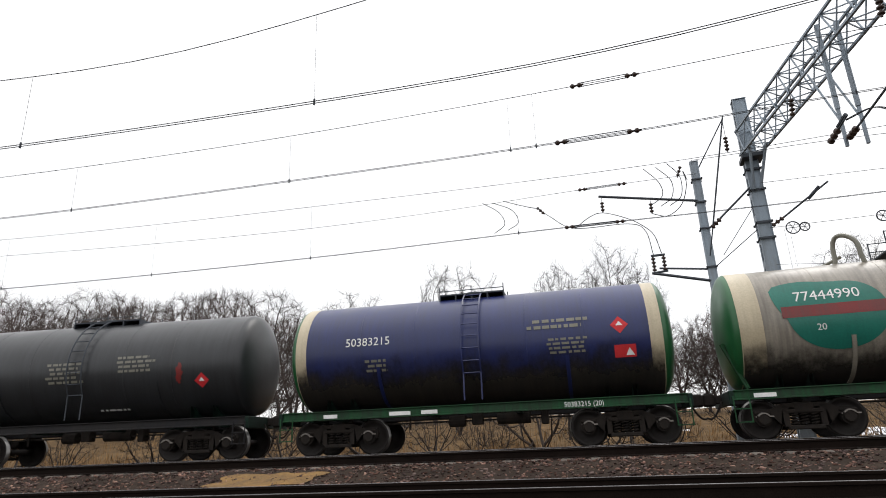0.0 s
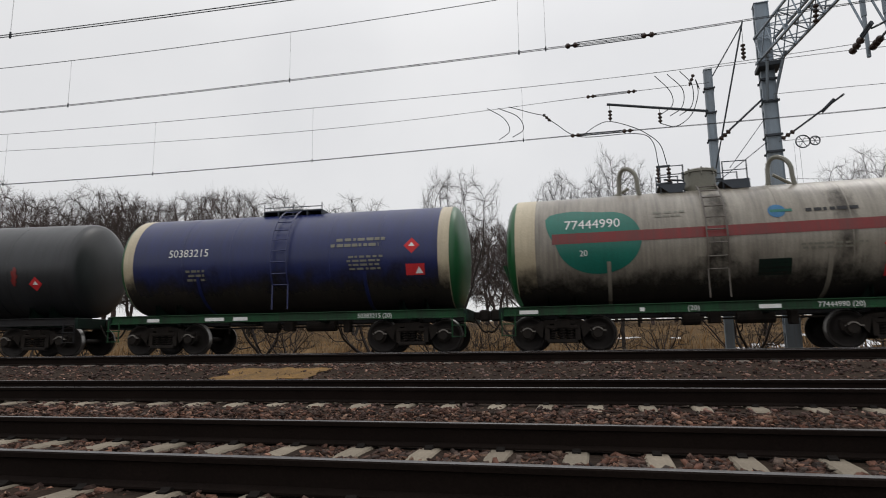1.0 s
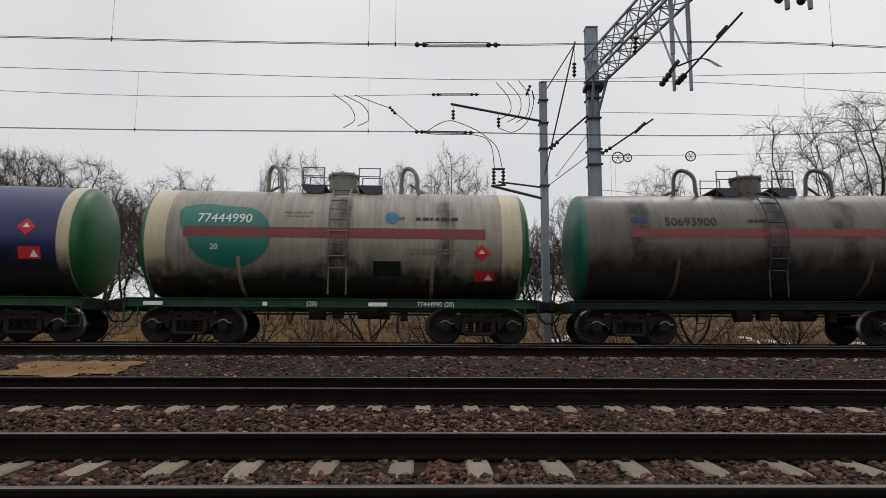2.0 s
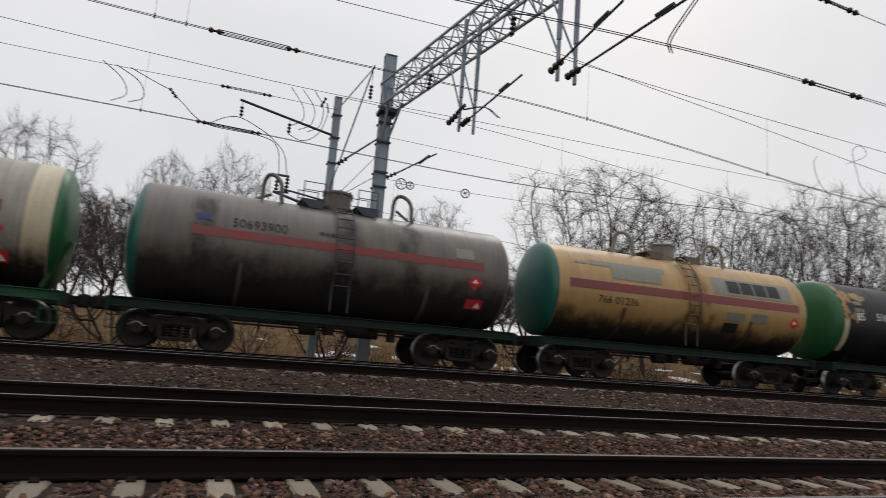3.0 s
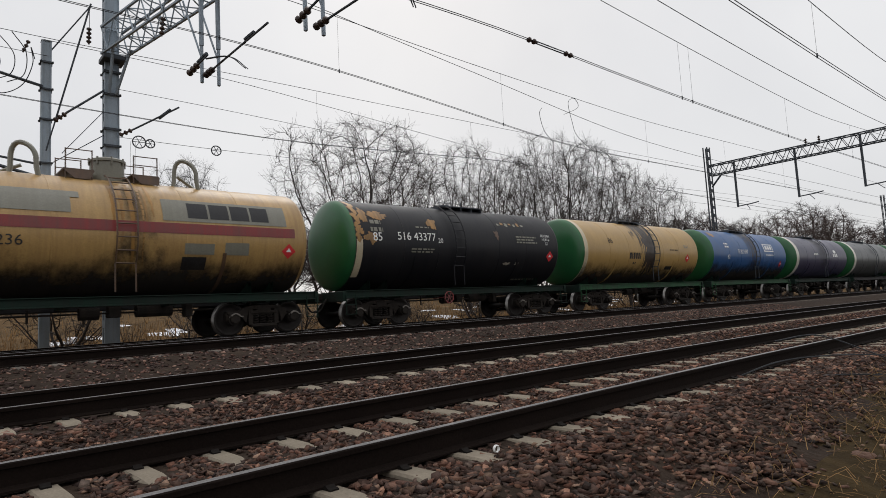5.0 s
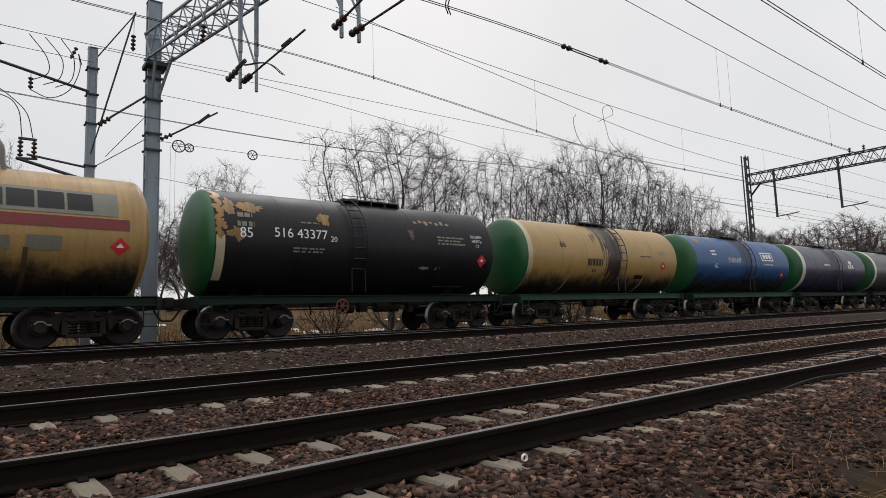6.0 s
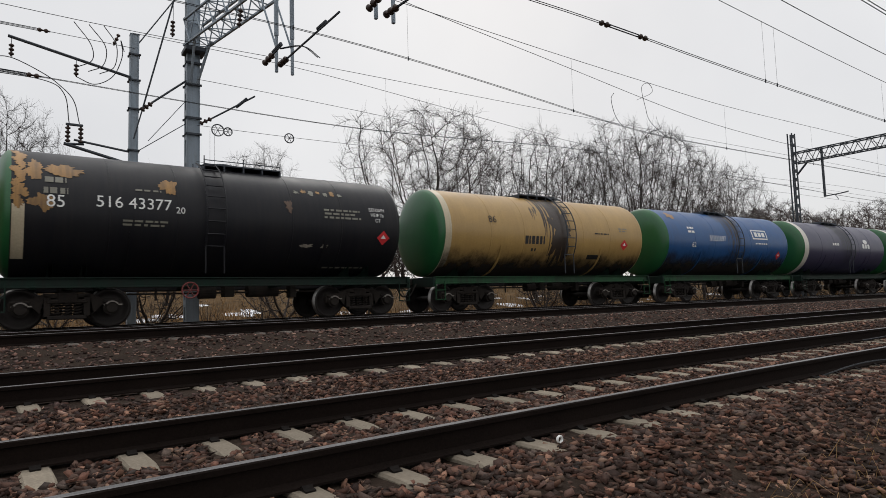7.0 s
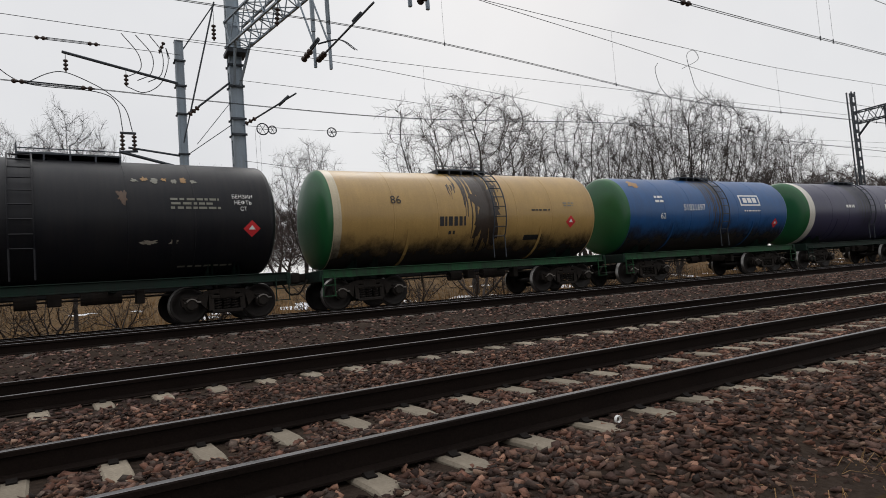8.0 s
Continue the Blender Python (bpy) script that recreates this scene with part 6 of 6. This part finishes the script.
def stones(name, label, xr, yr, n, size, mat, seed, keep=None):
    rnd = np.random.RandomState(seed)
    x, y = rnd.uniform(*xr, n), rnd.uniform(*yr, n)
    if keep is not None:
        k = keep(x, y, rnd)
        x, y = x[k], y[k]
    n = len(x)
    z = ground_height(x, y)
    y = y + BOW(x)
    s = rnd.uniform(size[0], size[1], n)
    allv, allf, off = [], [], 0
    pick = rnd.randint(0, len(BASES), n)
    for b, (vs, fs) in enumerate(BASES):
        idx = np.where(pick == b)[0]
        m = len(idx)
        if not m:
            continue
        e = rnd.uniform(0, 2 * np.pi, (m, 3)) * [1, 0.15, 0.15] + [0, -0.4, -0.4]
        c, w = np.cos(e), np.sin(e)
        one, zero = np.ones(m), np.zeros(m)
        rz = np.stack([c[:, 0], -w[:, 0], zero, w[:, 0], c[:, 0], zero, zero, zero, one], -1).reshape(m, 3, 3)
        rx = np.stack([one, zero, zero, zero, c[:, 1], -w[:, 1], zero, w[:, 1], c[:, 1]], -1).reshape(m, 3, 3)
        ry = np.stack([c[:, 2], zero, w[:, 2], zero, one, zero, -w[:, 2], zero, c[:, 2]], -1).reshape(m, 3, 3)
        v = np.einsum("mij,kj->mki", rz @ rx @ ry, vs) * s[idx][:, None, None]
        v += np.stack([x[idx], y[idx], z[idx] + s[idx] * rnd.uniform(-0.2, 0.4, m)], -1)[:, None, :]
        allv.append(v.reshape(-1, 3))
        allf.append((fs[None] + (np.arange(m) * len(vs))[:, None, None] + off).reshape(-1, 3))
        off += m * len(vs)
    v, f = np.concatenate(allv), np.concatenate(allf)
    me = bpy.data.meshes.new(name)
    me.vertices.add(len(v))
    me.vertices.foreach_set("co", v.ravel())
    me.loops.add(f.size)
    me.loops.foreach_set("vertex_index", f.ravel().astype(np.int32))
    me.polygons.add(len(f))
    me.polygons.foreach_set("loop_start", np.arange(0, f.size, 3, dtype=np.int32))
    me.materials.append(mat)
    me.update(calc_edges=True)
    me.validate()
    return tagged(new(name, me), label, "ballast", kind="stuff")


def off_rails(x, y, rnd):
    k = np.ones(len(x), bool)
    for (yc, _), shift in zip(TRACKS, SHIFT):
        for s in (-1, 1):
            k &= abs(y - yc - s * GAUGE / 2) > 0.09
        # pale sleepers stay mostly clear
        reach = np.where(y > yc, 1.08, np.interp(x, [1, 3, 5, 9], [1.16, 1.1, 1.0, 0.92])) + 0.035 * rnd.normal(0, 1, len(x))
        phase = (x - SLEEPER_X[0] - shift) % SPACING
        on = (abs(y - yc) < reach) & (abs(y - yc) > 0.28) & (np.minimum(phase, SPACING - phase) < 0.13)
        k &= ~on
    return k


def wedge_near(x, y, rnd):
    return off_rails(x, y, rnd) & (y > EDGE(x) + 0.1 * np.sin(x * 5.1) + 0.08 * rnd.normal(0, 1, len(x)))


stones("ballast_stones", "loose reddish-brown crushed stones of the near ballast", (-9, 12), (1.5, 7.1), 64000, (0.019, 0.049), M_STONE, 1, wedge_near)
stones("ballast_stones", "loose grey crushed stones of the near ballast", (-9, 12), (1.5, 7.1), 46000, (0.018, 0.046), M_STONE_GREY, 4, wedge_near)
stones("ballast_stones", "loose reddish-brown crushed stones along the near tracks", (12, 34), (2.0, 7.2), 20000, (0.025, 0.055), M_STONE, 2, wedge_near)
stones("ballast_stones", "loose grey-brown crushed stones of the far ballast", (-18, 30), (6.9, 17.3), 60000, (0.022, 0.05), M_STONE_FAR, 3, off_rails)


def on_soil(x, y, rnd):
    return y < EDGE(x) + 0.15


stones("scattered_stones", "small stones scattered over bare soil", (1.5, 14), (0.6, 3.2), 5000, (0.008, 0.03), M_STONE_GREY, 6, on_soil)


def sand_spill():
    n, rings, v = 40, 6, [(-6.75, 11.35)]
    for q in range(1, rings + 1):
        for k in range(n):
            a = 2 * math.pi * k / n
            g = q / rings * (0.85 + 0.5 * noise.noise(Vector((1.8 * math.cos(a), 1.8 * math.sin(a), 7))))
            v.append((-6.75 + 1.1 * g * math.cos(a), 11.35 + 0.8 * g * math.sin(a)))
    pts = [(x, y + bow(x), float(ground_height(x, y)) + 0.022 - 0.005 * noise.noise(Vector((x * 5, y * 5, 0)))) for x, y in v]
    f = [(0, 1 + k, 1 + (k + 1) % n) for k in range(n)]
    for q in range(rings - 1):
        f += [(1 + q * n + k, 1 + q * n + n + k, 1 + q * n + n + (k + 1) % n, 1 + q * n + (k + 1) % n) for k in range(n)]
    tagged(mesh_object("sand_spill", pts, f, M_SAND, smooth=True), "ochre sand spilled on the ballast between the tracks", "sand")


sand_spill()


def rock(x, y, r, flat, seed, label):
    bm = bmesh.new()
    bmesh.ops.create_icosphere(bm, subdivisions=3, radius=1)
    for v in bm.verts:
        k = 1 + 0.35 * noise.noise(v.co * 1.3 + Vector((seed, 0, 0))) + 0.12 * noise.noise(v.co * 4 + Vector((seed, 5, 0)))
        v.co = Vector((v.co.x * 1.3, v.co.y, v.co.z * flat)) * k * r
    me = bpy.data.meshes.new("rock")
    bm.to_mesh(me)
    bm.free()
    me.materials.append(M_STONE_GREY)
    ob = new("rock", me)
    ob.matrix_basis = pose(x, y, float(ground_height(x, y)) + r * flat * 0.35, 0, 0, seed * 50)
    tagged(ob, label, "rock")


rock(3.5, 1.95, 0.085, 0.6, 1, "angular ochre-grey stone at the edge of the ballast")
rock(4.15, 1.55, 0.15, 0.3, 2, "flat grey slab of stone lying on bare soil")
rock(5.6, 1.75, 0.09, 0.5, 3, "grey stone lying on bare soil")

litter = thing("litter", "small white plastic ring lying on a sleeper", "litter", at=pose(2.95, 3.06, -0.17))
Shape().lathe([(0.012 * math.cos(k * math.pi / 3), 0.022 + 0.005 * math.sin(k * math.pi / 3)) for k in range(7)], 16, "y", (0, 0, 0.022)).out("ring", M_WHITE, litter)


def dead_stalks():
    """Fallen stalks and tufts on the soil beside the ballast."""
    rnd = random.Random(21)
    sh = Shape()
    for k in range(2600):
        x = rnd.uniform(1.5, 26)
        y = rnd.uniform(0.7, float(EDGE(x)) + 0.1)
        z = float(ground_height(x, y)) + 0.01
        a, l, up = rnd.uniform(0, 6.283), rnd.uniform(0.08, 0.32), rnd.uniform(0.0, 0.16)
        sh.tube([(x, y, z), (x + l * 0.5 * math.cos(a), y + l * 0.5 * math.sin(a), z + up), (x + l * math.cos(a), y + l * math.sin(a), z + up * 0.6)], [0.003, 0.0025, 0.001], 3, cap=False)
    tagged(sh.out("dead_stalks", M_DRYGRASS), "dead straw-coloured stalks on bare soil", "dry grass", kind="stuff")
    for pts in ([(7.3, 3.5, -0.2), (8.2, 3.2, -0.05), (9.6, 2.7, -0.1), (11.0, 2.0, -0.3)], [(6.8, 3.1, -0.22), (8.0, 2.75, -0.2), (9.2, 2.3, -0.3)], [(9.2, 3.75, 0.1), (9.5, 3.3, 0.16), (9.9, 2.8, -0.1), (10.2, 2.5, -0.3)]):
        w = thing("cable", "thin dark cable lying loose over the ballast", "cable", "loose cables")
        Shape().tube(bezier(pts, 8), 0.009, 5).out("strand", M_WIRE, w)


dead_stalks()


def snow_patch(x, y, rx, ry, seed):
    n, v = 30, [(x, y, float(ground_height(x, y)) + 0.06)]
    for q in (0.5, 1.0):
        for k in range(n):
            a = 2 * math.pi * k / n
            g = q * (0.85 + 0.5 * noise.noise(Vector((seed, 1.6 * math.cos(a), 1.6 * math.sin(a)))))
            px, py = x + rx * g * math.cos(a), y + ry * g * math.sin(a)
            v.append((px, py + 0, float(ground_height(px, py)) + (0.05 if q < 1 else -0.02)))
    f = [(0, 1 + k, 1 + (k + 1) % n) for k in range(n)] + [(1 + k, 1 + n + k, 1 + n + (k + 1) % n, 1 + (k + 1) % n) for k in range(n)]
    tagged(mesh_object("snow_patch", v, f, M_SNOW, smooth=True), "patch of old snow on the slope behind the reeds", "snow", "snow patches")


rs = random.Random(4)
for k in range(90):
    snow_patch(-42 + k * 1.35 + rs.uniform(-1.2, 1.2), rs.uniform(24, 43), rs.uniform(0.4, 1.5), rs.uniform(0.5, 1.8), k)


def brush():
    """Leafless bushes and leaning stems along the foot of the bank."""
    rnd = random.Random(33)
    meshes = []
    for k in range(4):
        a, b = bare_crown(70 + k, points=420, wide=0.6, fork=0.12, stems=5, step=0.035, twigs=1, tip=0.0022)
        sh = Shape().add(a.v, a.f).add(b.v, b.f)
        me = bpy.data.meshes.new("twig_clump")
        me.from_pydata(sh.v, [], sh.f)
        me.materials.append(M_TWIG)
        meshes.append(me)
    for k in range(64):
        x = -38 + k * 1.7 + rnd.uniform(-0.8, 0.8)
        y = rnd.uniform(23.0, 30)
        high = rnd.uniform(1.2, 2.6) if k % 4 else rnd.uniform(3.0, 4.6)
        t = thing("bush", "leafless brown bush with leaning stems behind the train", "bush", "bushes behind the train", pose(x, y + bow(x), float(ground_height(x, y)), rnd.uniform(-8, 8), rnd.uniform(-14, 14), rnd.uniform(0, 360)) @ Matrix.Scale(high, 4))
        o = new("twig_clump", meshes[k % 4])
        o.parent = t


brush()


# ---------------------------------------------------------------- sleepers, one by one
track_things = [build_track(i, y, z) for i, (y, z) in enumerate(TRACKS)]
SLEEPER, OLD_SLEEPER, CLIP = sleeper_mesh(M_CONCRETE), sleeper_mesh(M_OLDCONCRETE), clip_mesh()
for (yc, top), parent, shift, stretch in zip(TRACKS, track_things, SHIFT, ((-8, 60), (-16, 60), (-24, 60), (-24, 50))):
    k = 0
    rest = Shape()
    x = SLEEPER_X[0] + shift
    while x < SLEEPER_X[1]:
        if stretch[0] < x < stretch[1] + 0 and k < 290:
            o = new("sleeper", SLEEPER if yc < 10 else OLD_SLEEPER)
            o.parent = parent
            o.matrix_basis = pose(x, yc + bow(x), top - RAIL_H, 0, 0, heading(x))
            if x < 14:
                for side in (-1, 1):
                    c = new("rail_clip", CLIP)
                    c.parent = o
                    c.location = (0, side * GAUGE / 2, 0.005)
            k += 1
        else:
            rest.box(x - 0.12, x + 0.12, yc + bow(x) - 1.35, yc + bow(x) + 1.35, top - RAIL_H - 0.15, top - RAIL_H, 0.01)
        x += SPACING
    rest.out("far_sleepers", M_CONCRETE if yc < 10 else M_OLDCONCRETE, parent, "concrete sleepers")["kind"] = "stuff"


# ---------------------------------------------------------------- what moves
def car_pose(s):
    return pose(s, TRAIN_Y + bow(s), TRAIN_Z, 0, 0, heading(s))


def motions():
    beats = [k * 0.5 for k in range(17)]
    for car, at in CARS:
        walk(car, [(t, car_pose(at + train_shift(t))) for t in beats])
    ticks = [k / 10 for k in range(81)]
    turn = [math.degrees((train_shift(t) - train_shift(0)) / WHEEL_R) for t in ticks]
    for w, ax in MOVING_WHEELS:
        walk(w, [(t, pose(ax, 0, WHEEL_R, 0, a, 0)) for t, a in zip(ticks, turn)])


motions()
